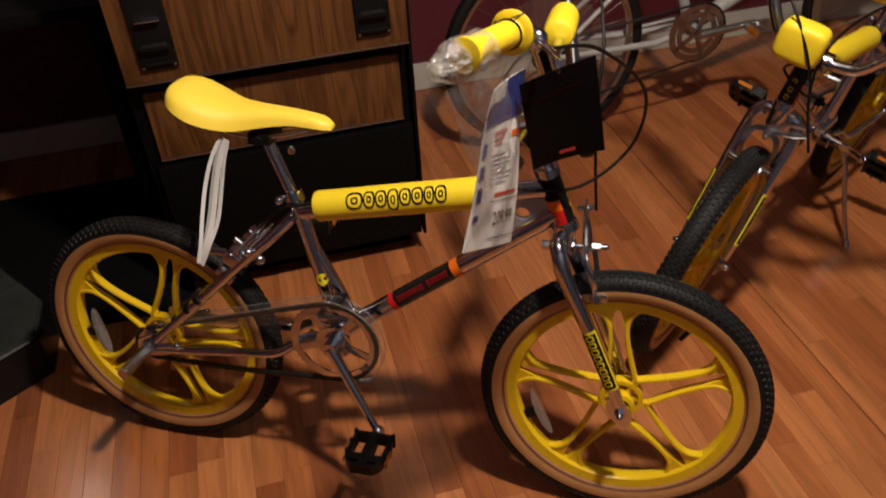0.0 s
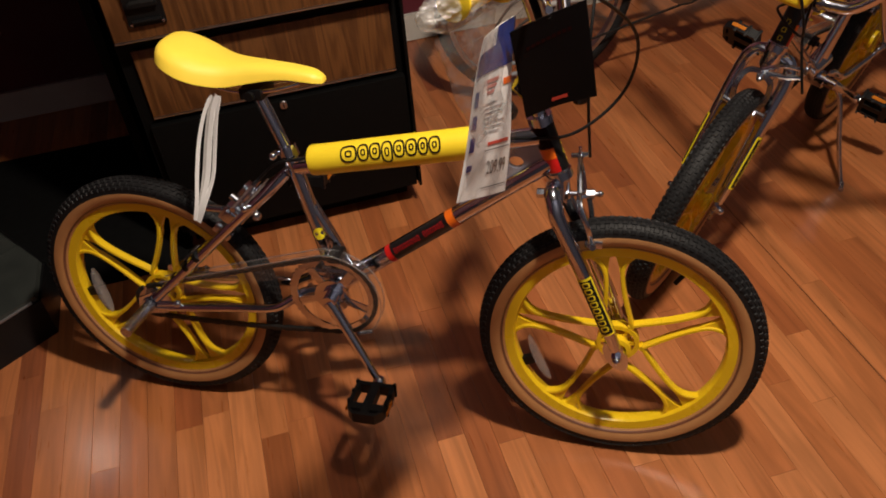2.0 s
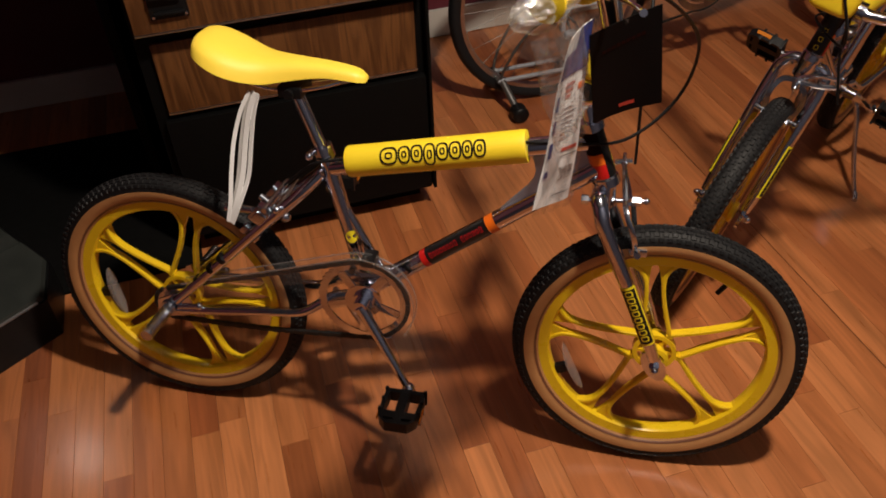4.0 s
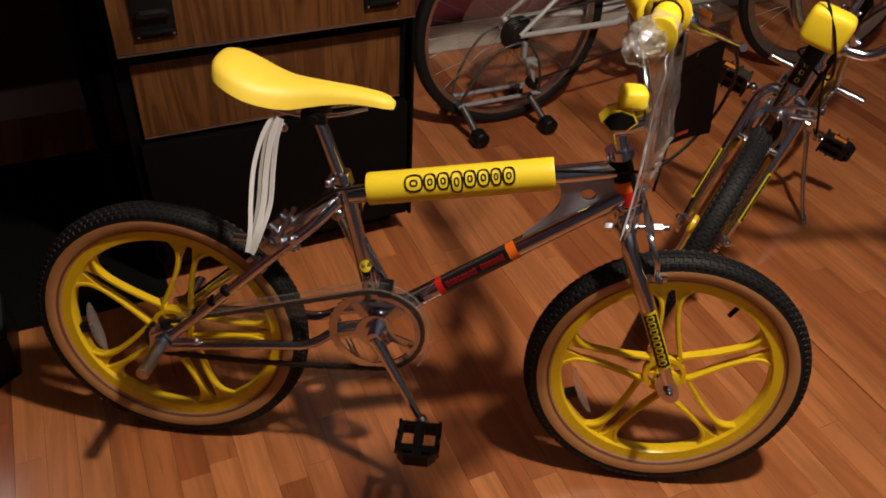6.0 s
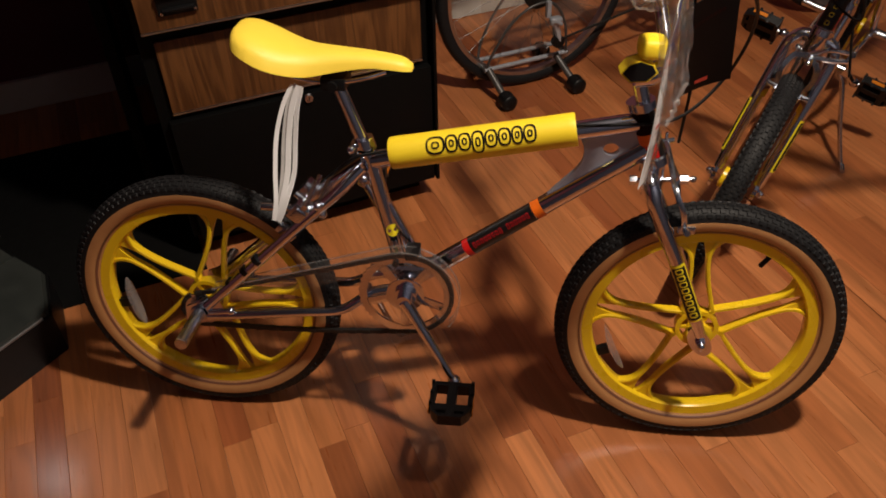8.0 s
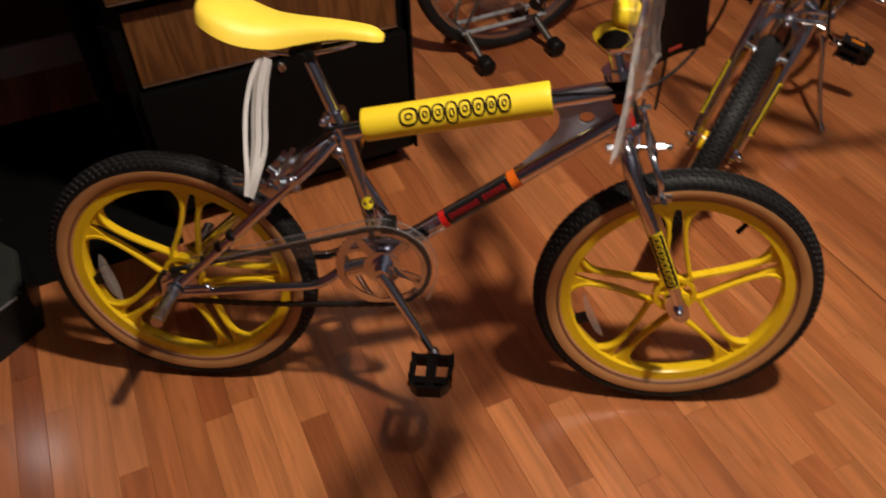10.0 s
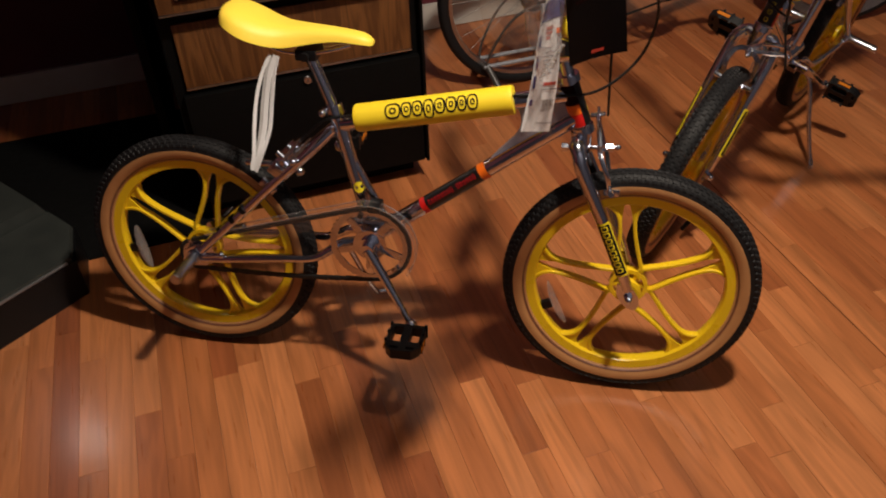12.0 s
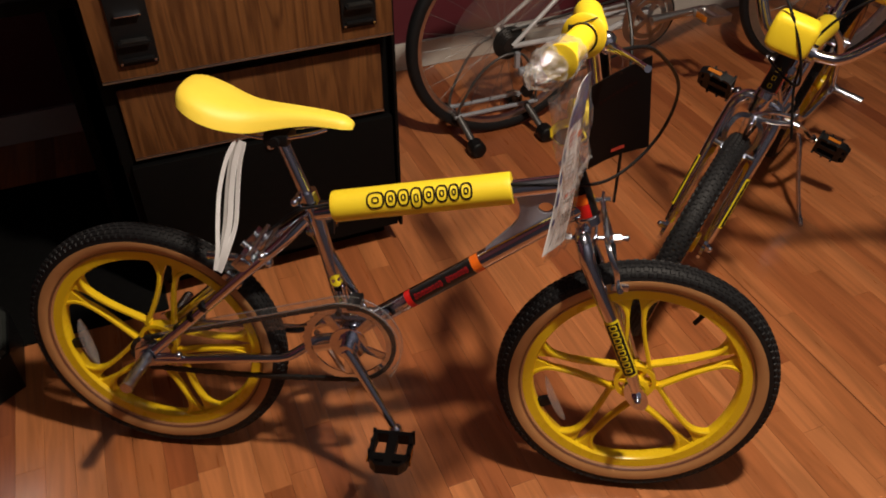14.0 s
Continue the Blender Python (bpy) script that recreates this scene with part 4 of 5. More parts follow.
    gf = [(q, q + 1, n + q + 1, n + q) for q in range(n - 1)] + [(q, 2 * n + q, 2 * n + q + 1, q + 1) for q in range(n - 1)]
    g = part("chain_guard", (gv, gf), CLEAR, bike, "clear plastic chain guard")
    g.visible_shadow = False
    for way_, y in ((o, ring_y - 0.014), (o, ring_y + 0.008)):
        edge = part("guard_edge", sweep([(p.x, y, p.z) for p in way_], 0.0016, segs=6), GUARD_EDGE, g, "rounded edge of the clear guard")
        edge.visible_shadow = False
    part("guard_bracket", join(box(0.388, 0.412, -0.055, -0.018, 0.392, 0.408, 0.003), rod((0.37, -0.018, 0.38), (0.37, -0.05, 0.38), 0.006, 8)), BLACK_PLASTIC, bike)

    # brakes
    def caliper(at, s0, name, label):
        bits = []
        for s in (-1, 1):
            bits.append(sweep([at @ Vector(p) for p in spline([(0.0, s * 0.008, 0.0), (0.008, s * 0.026, 0.012), (0.012, s * 0.034, -0.012), (0.010, s * 0.026, -0.040)], 5)], 0.0062, segs=10))
            bits.append(moved(box(-0.006, 0.024, s * 0.019 - 0.006, s * 0.019 + 0.006, -0.054, -0.040, 0.003), at))
            bits.append(sweep([at @ Vector(p) for p in spline([(0.006, s * 0.012, 0.0), (0.010, s * 0.030, 0.022), (0.012, s * 0.034, 0.034)], 4)], 0.0048, segs=10))
        bits.append(moved(rod((-0.016, 0, 0), (0.030, 0, 0), 0.0055, 10), at))
        bits.append(moved(ball((0.031, 0, 0), 0.008), at))
        bits.append(moved(rod((0.012, -0.042, 0.032), (0.012, 0.042, 0.032), 0.0042, 8), at))
        bits.append(moved(ball((0.012, -0.042, 0.032), 0.006), at))
        return part(name, join(*bits), BRIGHT, bike, label)

    part("brake_block", moved(join(box(-0.012, 0.020, -0.050, -0.026, -0.010, 0.024, 0.004), box(-0.006, 0.014, -0.054, -0.049, -0.004, 0.018, 0.003), box(-0.012, 0.020, 0.026, 0.050, -0.010, 0.024, 0.004), rod((0.002, -0.056, 0.030), (0.002, 0.056, 0.030), 0.005, 10), rod((-0.05, -0.040, -0.03), (-0.012, -0.040, 0.004), 0.007, 10)), Matrix.Translation((0.200, 0, 0.466)) @ Matrix.Rotation(radians(42), 4, "Y")), BRIGHT, frame_ob, "bright silver brake arm blocks")
    head_up = (HEAD_TOP - HEAD_LOW).normalized()
    front = [rod((0.750, 0, 0.525), (0.850, 0.006, 0.529), 0.0042, 10), rod((0.748, 0, 0.525), (0.760, 0, 0.5255), 0.0085, 6), rod((0.828, 0.004, 0.528), (0.842, 0.005, 0.5285), 0.0085, 6), ball((0.851, 0.006, 0.529), 0.0055)]
    for s in (-1, 1):
        front.append(sweep(spline([(0.822 + 0.004 * s, 0, 0.528), (0.826 + 0.004 * s, s * 0.025, 0.518), (0.836, s * 0.033, 0.488), (0.842, s * 0.026, 0.456)], 6), 1.0, [(-0.0048, -0.0042), (0.0048, -0.0042), (0.006, 0), (0.0048, 0.0042), (-0.0048, 0.0042)], up=(1, 0, 0.3)))
        front.append(box(0.832, 0.862, s * 0.021 - 0.007, s * 0.021 + 0.007, 0.444, 0.458, 0.003))
        front.append(rod((0.845, s * 0.02, 0.452), (0.846, s * 0.044, 0.455), 0.0055, 8))
    front.append(sweep(spline([(0.826, 0, 0.530), (0.820, 0.040, 0.536), (0.813, 0.070, 0.546)], 5), 0.0052, segs=8))
    front.append(sweep(spline([(0.818, 0, 0.530), (0.814, 0.030, 0.552), (0.811, 0.070, 0.562)], 5), 0.0048, segs=8))
    front.append(rod((0.796, 0.073, 0.561), (0.824, 0.073, 0.566), 0.0046, 8))
    front.append(rod((0.812, 0.072, 0.545), (0.810, 0.070, 0.580), 0.003, 8))
    part("front_brake", moved(join(*front), turn @ Matrix.Translation((0.005, 0, 0.014))), BRIGHT, bike, "bright silver side-pull front brake caliper")
    caliper(Matrix.Translation((0.206, 0, 0.470)) @ Matrix.Rotation(radians(42), 4, "Y") @ Matrix.Scale(1.25, 4), 1, "rear_brake", "chrome rear brake caliper")

    # stem, bars, grips
    bar_set = turn @ Matrix.Translation(shift) @ Matrix.Translation((0.760, -0.014, 0.012)) @ Matrix.Rotation(radians(2.0), 4, "Z") @ Matrix.Translation((-0.735, 0, 0))

    def T(p):
        return bar_set @ Vector(p)

    part("stem", join(rod(T((0.735, 0, 0.655)), T((0.722, 0, 0.700)), 0.0112, 16), rod(T((0.735, 0, 0.660)), T((0.731, 0, 0.672)), 0.0185, 20), sweep([T(p) for p in ((0.712, 0, 0.708), (0.735, 0, 0.712), (0.768, 0, 0.728))], 0.017, segs=16), rod(T((0.768, -0.026, 0.730)), T((0.768, 0.026, 0.730)), 0.019, 18)), CHROME, bike, "chrome quill stem")
    pad_box = part("stem_pad", moved(pillow((0.733, 0, 0.744), 0.021, 0.024, 0.028, 0.42) if steer else pillow((0.733, 0, 0.756), 0.021, 0.024, 0.016), bar_set @ pad), PAD_Y, bike, "yellow vinyl stem pad")
    core = [(x, z - 0.007) for x, z in ((0.692, 0.728), (0.701, 0.740), (0.716, 0.7455), (0.734, 0.7400), (0.740, 0.730), (0.728, 0.718), (0.705, 0.716))]
    cx, cz = sum(x for x, z in core) / 7, sum(z for x, z in core) / 7
    if not steer:
        part("pad_core", moved(prism(core, -0.0205, 0.0205), bar_set @ pad), BLACK_PLASTIC, pad_box, "black lower part of the pad")
        part("pad_wrap", moved(ring_plate([(cx + 1.14 * (x - cx), cz + 1.14 * (z - cz)) for x, z in core], [(cx + 1.04 * (x - cx), cz + 1.04 * (z - cz)) for x, z in core], -0.0195, 0.012), bar_set @ pad), PAD_Y, pad_box, "yellow vinyl wrap of the pad")
    bar = []
    half = [(0.768, 0.0, 0.730), (0.768, 0.045, 0.732), (0.764, 0.085, 0.752), (0.742, 0.155, 0.855), (0.727, 0.192, 0.915), (0.716, 0.215, 0.936), (0.703, 0.24, 0.941), (0.672, 0.352, 0.946)]
    for s in (-1, 1):
        bar.append(sweep([T(p) for p in spline([(x, s * y, z) for x, y, z in half], 6)], 0.0112, segs=14))
    bar.append(rod(T((0.739, -0.163, 0.868)), T((0.739, 0.163, 0.868)), 0.008, 12))
    bars = part("handlebar", join(*bar), CHROME, bike, "chrome high-rise handlebar with a crossbar")
    padp = [T((0.737, q, 0.876)) for q in (-0.002, 0.001, 0.012, 0.05, 0.10, 0.113, 0.116)]
    part("bar_pad", sweep(padp, [0.017, 0.021, 0.023, 0.023, 0.023, 0.021, 0.017], segs=24), PAD_Y, bars, "yellow vinyl crossbar pad")
    for s in (-1, 1):
        g0, g1 = Vector((0.703, s * 0.238, 0.9405)), Vector((0.669, s * 0.360, 0.9465))
        ax = (g1 - g0)
        prof, pts = [], []
        for q, r in ((0.0, 0.016), (0.004, 0.0255), (0.03, 0.0265), (0.045, 0.0245), (0.05, 0.0162)):
            pts.append(g0 + ax * q), prof.append(r)
        for k in range(22):
            pts.append(g0 + ax * (0.06 + 0.9 * k / 21)), prof.append(0.0152 + (0.0009 if k % 2 else 0))
        pts.append(g0 + ax * 0.965), prof.append(0.0190)
        pts.append(g0 + ax * 0.995), prof.append(0.0190)
        pts.append(g0 + ax * 1.0), prof.append(0.017)
        part("grip", sweep([T(p) for p in pts], prof, segs=22), GRIP_Y, bars, "yellow flanged rubber grip")
        if s < 0:
            tie = [g0 + ax * 0.12 + (Vector((0, 0, 1)) * math.cos(q) + ax.normalized().cross(Vector((0, 0, 1))) * math.sin(q)) * 0.0172 for q in [2 * math.pi * k / 20 for k in range(20)]]
            loop = part("cable_tie", sweep([T(p) for p in tie], 0.0012, segs=6, closed=True), BLACK_PLASTIC, bars, "thin black cable tie")
            part("tie_head", moved(box(-0.003, 0.003, -0.003, 0.003, -0.003, 0.003, 0.0006), Matrix.Translation(T(tie[3]))), BLACK_PLASTIC, loop)
            part("tie_tail", rod(T(tie[3]), T(tie[3] + Vector((0.03, 0.004, 0.012))), 0.001, 6), BLACK_PLASTIC, loop)
        lever = [T(p) for p in spline([(0.720, s * 0.216, 0.932), (0.742, s * 0.246, 0.927), (0.757, s * 0.288, 0.929), (0.764, s * 0.330, 0.934)], 5)]
        part("brake_lever", join(sweep(lever, [0.0075, 0.0075, 0.007, 0.0062, 0.0055, 0.005, 0.0045, 0.004, 0.0036, 0.0034, 0.0034, 0.0034, 0.0034, 0.0034, 0.0036, 0.0042], segs=10), rod(T((0.712, s * 0.218, 0.932)), T((0.736, s * 0.222, 0.923)), 0.010, 12), ball(T((0.730, s * 0.226, 0.931)), 0.0125)), CHROME, bars, "silver brake lever")

    # cables
    part("front_cable", sweep([T(p) for p in spline([(0.752, 0.20, 0.92), (0.780, 0.13, 0.93), (0.800, 0.05, 0.86), (0.799, 0.012, 0.77), (0.803, 0.020, 0.68), (0.810, 0.068, 0.572)], 8)], 0.0026, segs=8), BLACK_PLASTIC, bike, "black front brake cable")
    part("rear_cable", sweep(spline([T((0.745, -0.215, 0.918)), T((0.80, -0.15, 0.90)), T((0.864, -0.03, 0.81)), T((0.854, 0.025, 0.705)), Vector((0.808, -0.022, 0.660)), Vector((0.716, -0.016, 0.642)), Vector((0.636, -0.010, 0.634)), Vector((0.516, -0.010, 0.610)), Vector((0.376, -0.012, 0.582)), Vector((0.334, -0.020, 0.576)), Vector((0.300, -0.024, 0.566)), Vector((0.245, -0.010, 0.515))], 8), 0.0026, segs=8), BLACK_PLASTIC, bike, "black rear brake cable")
    # kickstand on the left side, its foot on the floor
    part("kickstand", sweep(spline([(0.300, 0.045, 0.262), (0.302, 0.075, 0.225), (0.318, 0.125, 0.125), (0.332, 0.172, 0.044), (0.340, 0.181, 0.0385), (0.366, 0.190, 0.0392)], 6), 0.0065, segs=10), STEEL, bike, "bent steel kickstand")
    return bike


bicycle(pose(0, 0, LIFT, -LEAN, 0, 0), "chrome BMX bicycle with yellow wheels, saddle and pads on its kickstand", -58.5)
bicycle(pose(1.454, 1.287, LIFT, 0, 0, 240.3) @ pose(0, 0, 0, -10.4, 0, 0), "second chrome BMX bicycle with yellow wheels on its kickstand", 33.5, 5.3, Matrix.Translation((0.0, -0.028, -0.182)) @ Matrix.Diagonal((1.15, 1.75, 1.3, 1)), (-60, -64), (0.0, 0.030, -0.045))


# ---- the pale bicycle on its stand, along the wall ----
def spoked_wheel(name, bike, centre, R, cog=False, turn=0.0, deep=0.0):
    w = part(name, lathe([(R - 0.044 - deep, -0.011), (R - 0.030 + deep * 0.5, -0.0205 if deep else -0.013), (R - 0.028, -0.010), (R - 0.028, 0.010), (R - 0.030 + deep * 0.5, 0.0205 if deep else 0.013), (R - 0.044 - deep, 0.011), (R - 0.048 - deep, 0)], segs=72), ALLOY, bike, "silver alloy spoked wheel")
    w.matrix_local = Matrix.Translation(centre) @ Matrix.Rotation(radians(turn), 4, "Z")
    part("tyre", lathe([(R - 0.033, -0.013), (R - 0.022, -0.020), (R - 0.010, -0.019), (R - 0.004, -0.014), (R, 0.0), (R - 0.004, 0.014), (R - 0.010, 0.019), (R - 0.022, 0.020), (R - 0.033, 0.013)], segs=72), RUBBER, w, "black rubber tyre")
    wires = []
    for k in range(28):
        a = 2 * math.pi * k / 28
        b = a + (0.55 if k % 4 < 2 else -0.55)
        y = 0.028 if k % 2 else -0.028
        wires.append(rod((0.022 * math.cos(b), y, 0.022 * math.sin(b)), ((R - 0.045) * math.cos(a), 0, (R - 0.045) * math.sin(a)), 0.0008, 6))
    tagged(part("spokes", join(*wires), WIRE, w, "thin steel wire spokes"), kind="stuff")
    part("hub", lathe([(0, -0.05), (0.008, -0.05), (0.008, -0.034), (0.024, -0.032), (0.024, -0.026), (0.014, -0.02), (0.014, 0.02), (0.024, 0.026), (0.024, 0.032), (0.008, 0.034), (0.008, 0.05), (0, 0.05)], segs=24, closed=False), ALLOY, w)
    if cog:
        steps = []
        for k in range(6):
            r = 0.052 - 0.005 * k
            steps += [(r, -0.036 - 0.004 * k), (r, -0.039 - 0.004 * k), (r - 0.004, -0.039 - 0.004 * k)]
        part("cassette", lathe([(0.0, -0.036)] + steps + [(0.0, -0.062)], segs=36, closed=False), DARK_STEEL, w, "dark stepped cassette")
        disc = part("spoke_guard", lathe([(0.03, -0.036), (0.10, -0.034), (0.185, -0.030), (0.185, -0.0288), (0.10, -0.0328), (0.03, -0.0348)], segs=48), CLEAR, w, "clear plastic spoke guard")
        disc.visible_shadow = False
    return w


def pale_bicycle():
    """Local x along the wall, y into it; the origin is on the floor below the rear hub."""
    R = 0.314
    t = thing("city_bicycle", room_pose(1.142, 0.862), "pale grey geared bicycle with spoked wheels held in a stand", "bicycle")
    rear, bb, head0, head1 = Vector((0, 0, 0.316)), Vector((0.475, 0, 0.316)), Vector((1.02, 0, 0.60)), Vector((0.98, 0, 0.74))
    seat = Vector((0.36, 0, 0.66))
    bits = [rod(bb, seat, 0.016, 16), rod(bb, head0, 0.022, 16), rod(seat + Vector((0.01, 0, -0.06)), head1 - Vector((0, 0, 0.02)), 0.017, 16), rod(head0, head1, 0.019, 16), rod(bb + Vector((0, -0.04, 0)), bb + Vector((0, 0.04, 0)), 0.022, 20)]
    for s in (-1, 1):
        bits.append(sweep([rear + Vector((0, s * 0.062, 0)), Vector((0.34, s * 0.045, 0.302)), bb + Vector((-0.02, s * 0.02, 0))], [0.008, 0.0105, 0.011], segs=12))
        bits.append(rod(rear + Vector((0, s * 0.062, 0)), seat + Vector((0.01, s * 0.02, -0.05)), 0.007, 12))
    part("frame", join(*bits), GREY_PAINT, t, "pale grey painted frame")
    spoked_wheel("rear_wheel", t, rear, R, True)
    front = Vector((1.22, -0.02, R))
    spoked_wheel("front_wheel", t, front, R, False, -14, 0.010)
    part("fork", join(*[sweep(spline([head0 + Vector((0.0, s * 0.02, -0.01)), head0 + Vector((0.02, s * 0.045, -0.05)), front + Vector((-0.03, s * 0.055, 0.12)), front + Vector((0, s * 0.055, 0))], 5), 0.011, segs=12) for s in (-1, 1)]), ALLOY, t, "silver fork")
    ringy = -0.05
    holes = []
    for r0, r1 in ((0.092, 0.072), (0.066, 0.05)):
        holes.append(ring_plate([(r0 * c, r0 * s) for c, s in circle(48)], [(r1 * c, r1 * s) for c, s in circle(48)], ringy - 0.002, ringy + 0.002))
    holes += [moved(box(0.0, 0.09, ringy - 0.002, ringy + 0.002, -0.008, 0.008), Matrix.Rotation(radians(72 * q), 4, "Y")) for q in range(5)]
    part("chainring", moved(join(*holes), Matrix.Translation(bb)), ALLOY, t, "silver double chainring")
    crank = part("crank", join(sweep([bb + Vector((0, -0.07, 0)), bb + Vector((0.172, -0.085, 0.020))], [0.015, 0.010], segs=10), sweep([bb + Vector((0, 0.07, 0)), bb + Vector((-0.172, 0.085, -0.020))], [0.015, 0.010], segs=10)), ALLOY, t, "silver crank arms")
    end = bb + Vector((0.172, -0.085, 0.020))
    cage = part("pedal", join(*[box(end.x - 0.04, end.x + 0.04, y - 0.004, y + 0.004, end.z - 0.013, end.z + 0.013, 0.002) for y in (end.y - 0.094, end.y - 0.016)], *[box(end.x + q - 0.0015, end.x + q + 0.0015, end.y - 0.092, end.y - 0.018, end.z - 0.013, end.z + 0.013, 0.0006) for q in (-0.0385, 0.0385)], rod((end.x, end.y - 0.092, end.z), (end.x, end.y, end.z), 0.010, 12)), ALLOY, crank, "silver cage pedal")
    for q in (-0.0415, 0.0415):
        part("pedal_reflector", box(end.x + q - 0.0015, end.x + q + 0.0015, end.y - 0.080, end.y - 0.030, end.z - 0.009, end.z + 0.009, 0.0008), AMBER, cage, "amber pedal reflector")
    der = part("derailleur", join(pillow((0.032, -0.086, 0.240), 0.019, 0.013, 0.012), box(0.004, 0.018, -0.082, -0.066, 0.250, 0.300, 0.004), rod((0.02, -0.10, 0.246), (0.045, -0.10, 0.232), 0.005, 8), sweep([(0.03, -0.085, 0.235), (0.045, -0.08, 0.20), (0.055, -0.075, 0.165)], 0.009, segs=8)), SILVER, t, "silver rear derailleur")
    part("jockey_wheel", rod((0.05, -0.084, 0.165), (0.05, -0.066, 0.165), 0.019, 16), BLACK_PLASTIC, der)
    wrap = [bb + Vector((0.093 * math.cos(q), -0.05, 0.093 * math.sin(q))) for q in [radians(92 - 12 * k) for k in range(17)]]
    part("chain", sweep([Vector((0.0, -0.05, 0.36)), Vector((0.24, -0.05, 0.386))] + wrap + [Vector((0.25, -0.05, 0.186)), Vector((0.05, -0.05, 0.150))], 0.0042, segs=6), DARK_STEEL, t, "dark greasy chain")
    part("seat_post", rod(seat, seat + Vector((-0.05, 0, 0.16)), 0.013, 14), ALLOY, t)
    sad = part("saddle", sweep(spline([(0.16, 0, 0.84), (0.22, 0, 0.845), (0.30, 0, 0.838), (0.42, 0, 0.835)], 5), [0.3 + 0.7 * math.sin(math.pi * min(1, q / 9)) if q < 5 else max(0.28, 1.05 - 0.055 * q) for q in range(16)], [(x * 0.08, y * 0.025) for x, y in circle(16)], up=(0, 0, 1)), BLACK_PLASTIC, t, "black padded saddle")
    part("handlebar", sweep(spline([(0.98, -0.28, 0.86), (1.02, -0.15, 0.86), (1.0, 0, 0.82), (1.02, 0.15, 0.86), (0.98, 0.28, 0.86)], 6), 0.012, segs=12), ALLOY, t, "silver handlebar")
    part("stem", rod(head1, (1.0, 0, 0.82), 0.014, 12), ALLOY, t)


pale_bicycle()


def cycle_stand():
    t = thing("bicycle_stand", room_pose(1.142, 0.862), "grey tubular bicycle stand with black rubber feet", "bicycle stand")
    for side in (-1, 1):
        y = side * 0.032
        hoop = spline([(-0.165, y, 0.098), (-0.15, y * 1.3, 0.15), (-0.10, y * 1.6, 0.235), (-0.04, y * 1.9, 0.285), (0.03, y * 1.9, 0.285), (0.08, y * 1.6, 0.22), (0.10, y * 1.3, 0.14), (0.105, y, 0.098)], 6)
        part("hoop", sweep(hoop, 0.0042, segs=10), STAND_GREY, t, "grey bent hoop tube")
        part("rail", rod((-0.172, y, 0.096), (0.112, y, 0.096), 0.007, 12), SILVER, t, "bright lower rail")
        for x, foot_x in ((-0.158, -0.134), (0.072, 0.104)):
            foot_y = side * 0.104
            leg = part("leg", rod((x, y, 0.094), (foot_x, foot_y, 0.027), 0.011, 12), STAND_GREY, t)
            part("rubber_foot", join(rod((foot_x, foot_y - side * 0.004, 0.027), (foot_x, foot_y + side * 0.030, 0.0262), 0.026, 18), ball((foot_x, foot_y + side * 0.030, 0.0262), 0.0255, 14, 8, (1, 0.35, 1))), BLACK_PLASTIC, leg, "black rubber foot")
    for x in (-0.168, 0.108):
        part("cross_tube", rod((x, -0.036, 0.096), (x, 0.036, 0.096), 0.009, 12), STAND_GREY, t)


cycle_stand()


# ---- things hanging on the first bicycle ----
def sheet(corners, nu, nv, bulge, thick=0.0006):
    """A thin bent card between four corners (upper left, upper right, lower right, lower left). Returns the mesh and its place function."""
    tl, tr, br, bl = [Vector(c) for c in corners]
    normal = (tr - tl).cross(bl - tl).normalized()

    def place(u, v, lift=0.0):
        p = tl.lerp(tr, u).lerp(bl.lerp(br, u), v)
        return p + normal * (bulge(u, v) + lift)

    verts, faces = [], []
    n = (nu + 1) * (nv + 1)
    for lift in (0.0, thick):
        verts += [place(i / nu, j / nv, lift) for j in range(nv + 1) for i in range(nu + 1)]
    for j in range(nv):
        for i in range(nu):
            a = j * (nu + 1) + i
            faces += [(a, a + 1, a + nu + 2, a + nu + 1), (n + a, n + a + nu + 1, n + a + nu + 2, n + a + 1)]
    rim = [i for i in range(nu + 1)] + [(j + 1) * (nu + 1) - 1 for j in range(1, nv + 1)] + [nv * (nu + 1) + i for i in range(nu - 1, -1, -1)] + [j * (nu + 1) for j in range(nv - 1, 0, -1)]
    for k in range(len(rim)):
        a, b = rim[k], rim[(k + 1) % len(rim)]
        faces.append((a, b, n + b, n + a))
    return (verts, faces), place


def patch(place, u0, u1, v0, v1, lift, n=6):
    verts = [place(u0 + (u1 - u0) * i / n, v0 + (v1 - v0) * j / n, lift) for j in range(n + 1) for i in range(n + 1)]
    return verts, [(j * (n + 1) + i, j * (n + 1) + i + 1, (j + 1) * (n + 1) + i + 1, (j + 1) * (n + 1) + i) for j in range(n) for i in range(n)]


def hang_tag():
    geo, place = sheet([(0.748, -0.126, 0.932), (0.827, -0.036, 0.933), (0.846, -0.017, 0.789), (0.762, -0.095, 0.798)], 10, 10, lambda u, v: 0.006 * math.sin(math.pi * u) * (0.4 + 0.6 * v), 0.0012)
    t = tagged(part("hang_tag", geo, TAG_BLACK), "black coated card hang tag with small red marks", "tag")
    for k in range(9):
        part("title_bar", patch(place, 0.16 + 0.07 * k, 0.21 + 0.07 * k, 0.22 - 0.004 * k, 0.255 - 0.004 * k, -0.0006, 2), DARK_RED, t, "dim red print bar")
    part("logo_bar", patch(place, 0.40, 0.62, 0.885, 0.925, -0.0006, 3), RED_PRINT, t, "small red print bar")
    part("tag_loop", sweep(spline([place(0.5, 0.04), place(0.5, -0.12) + Vector((0, -0.01, 0.01)), Vector((0.772, -0.098, 0.975)), place(0.53, -0.10), place(0.52, 0.04)], 6), 0.0012, segs=6), FILM, t, "clear plastic loop")


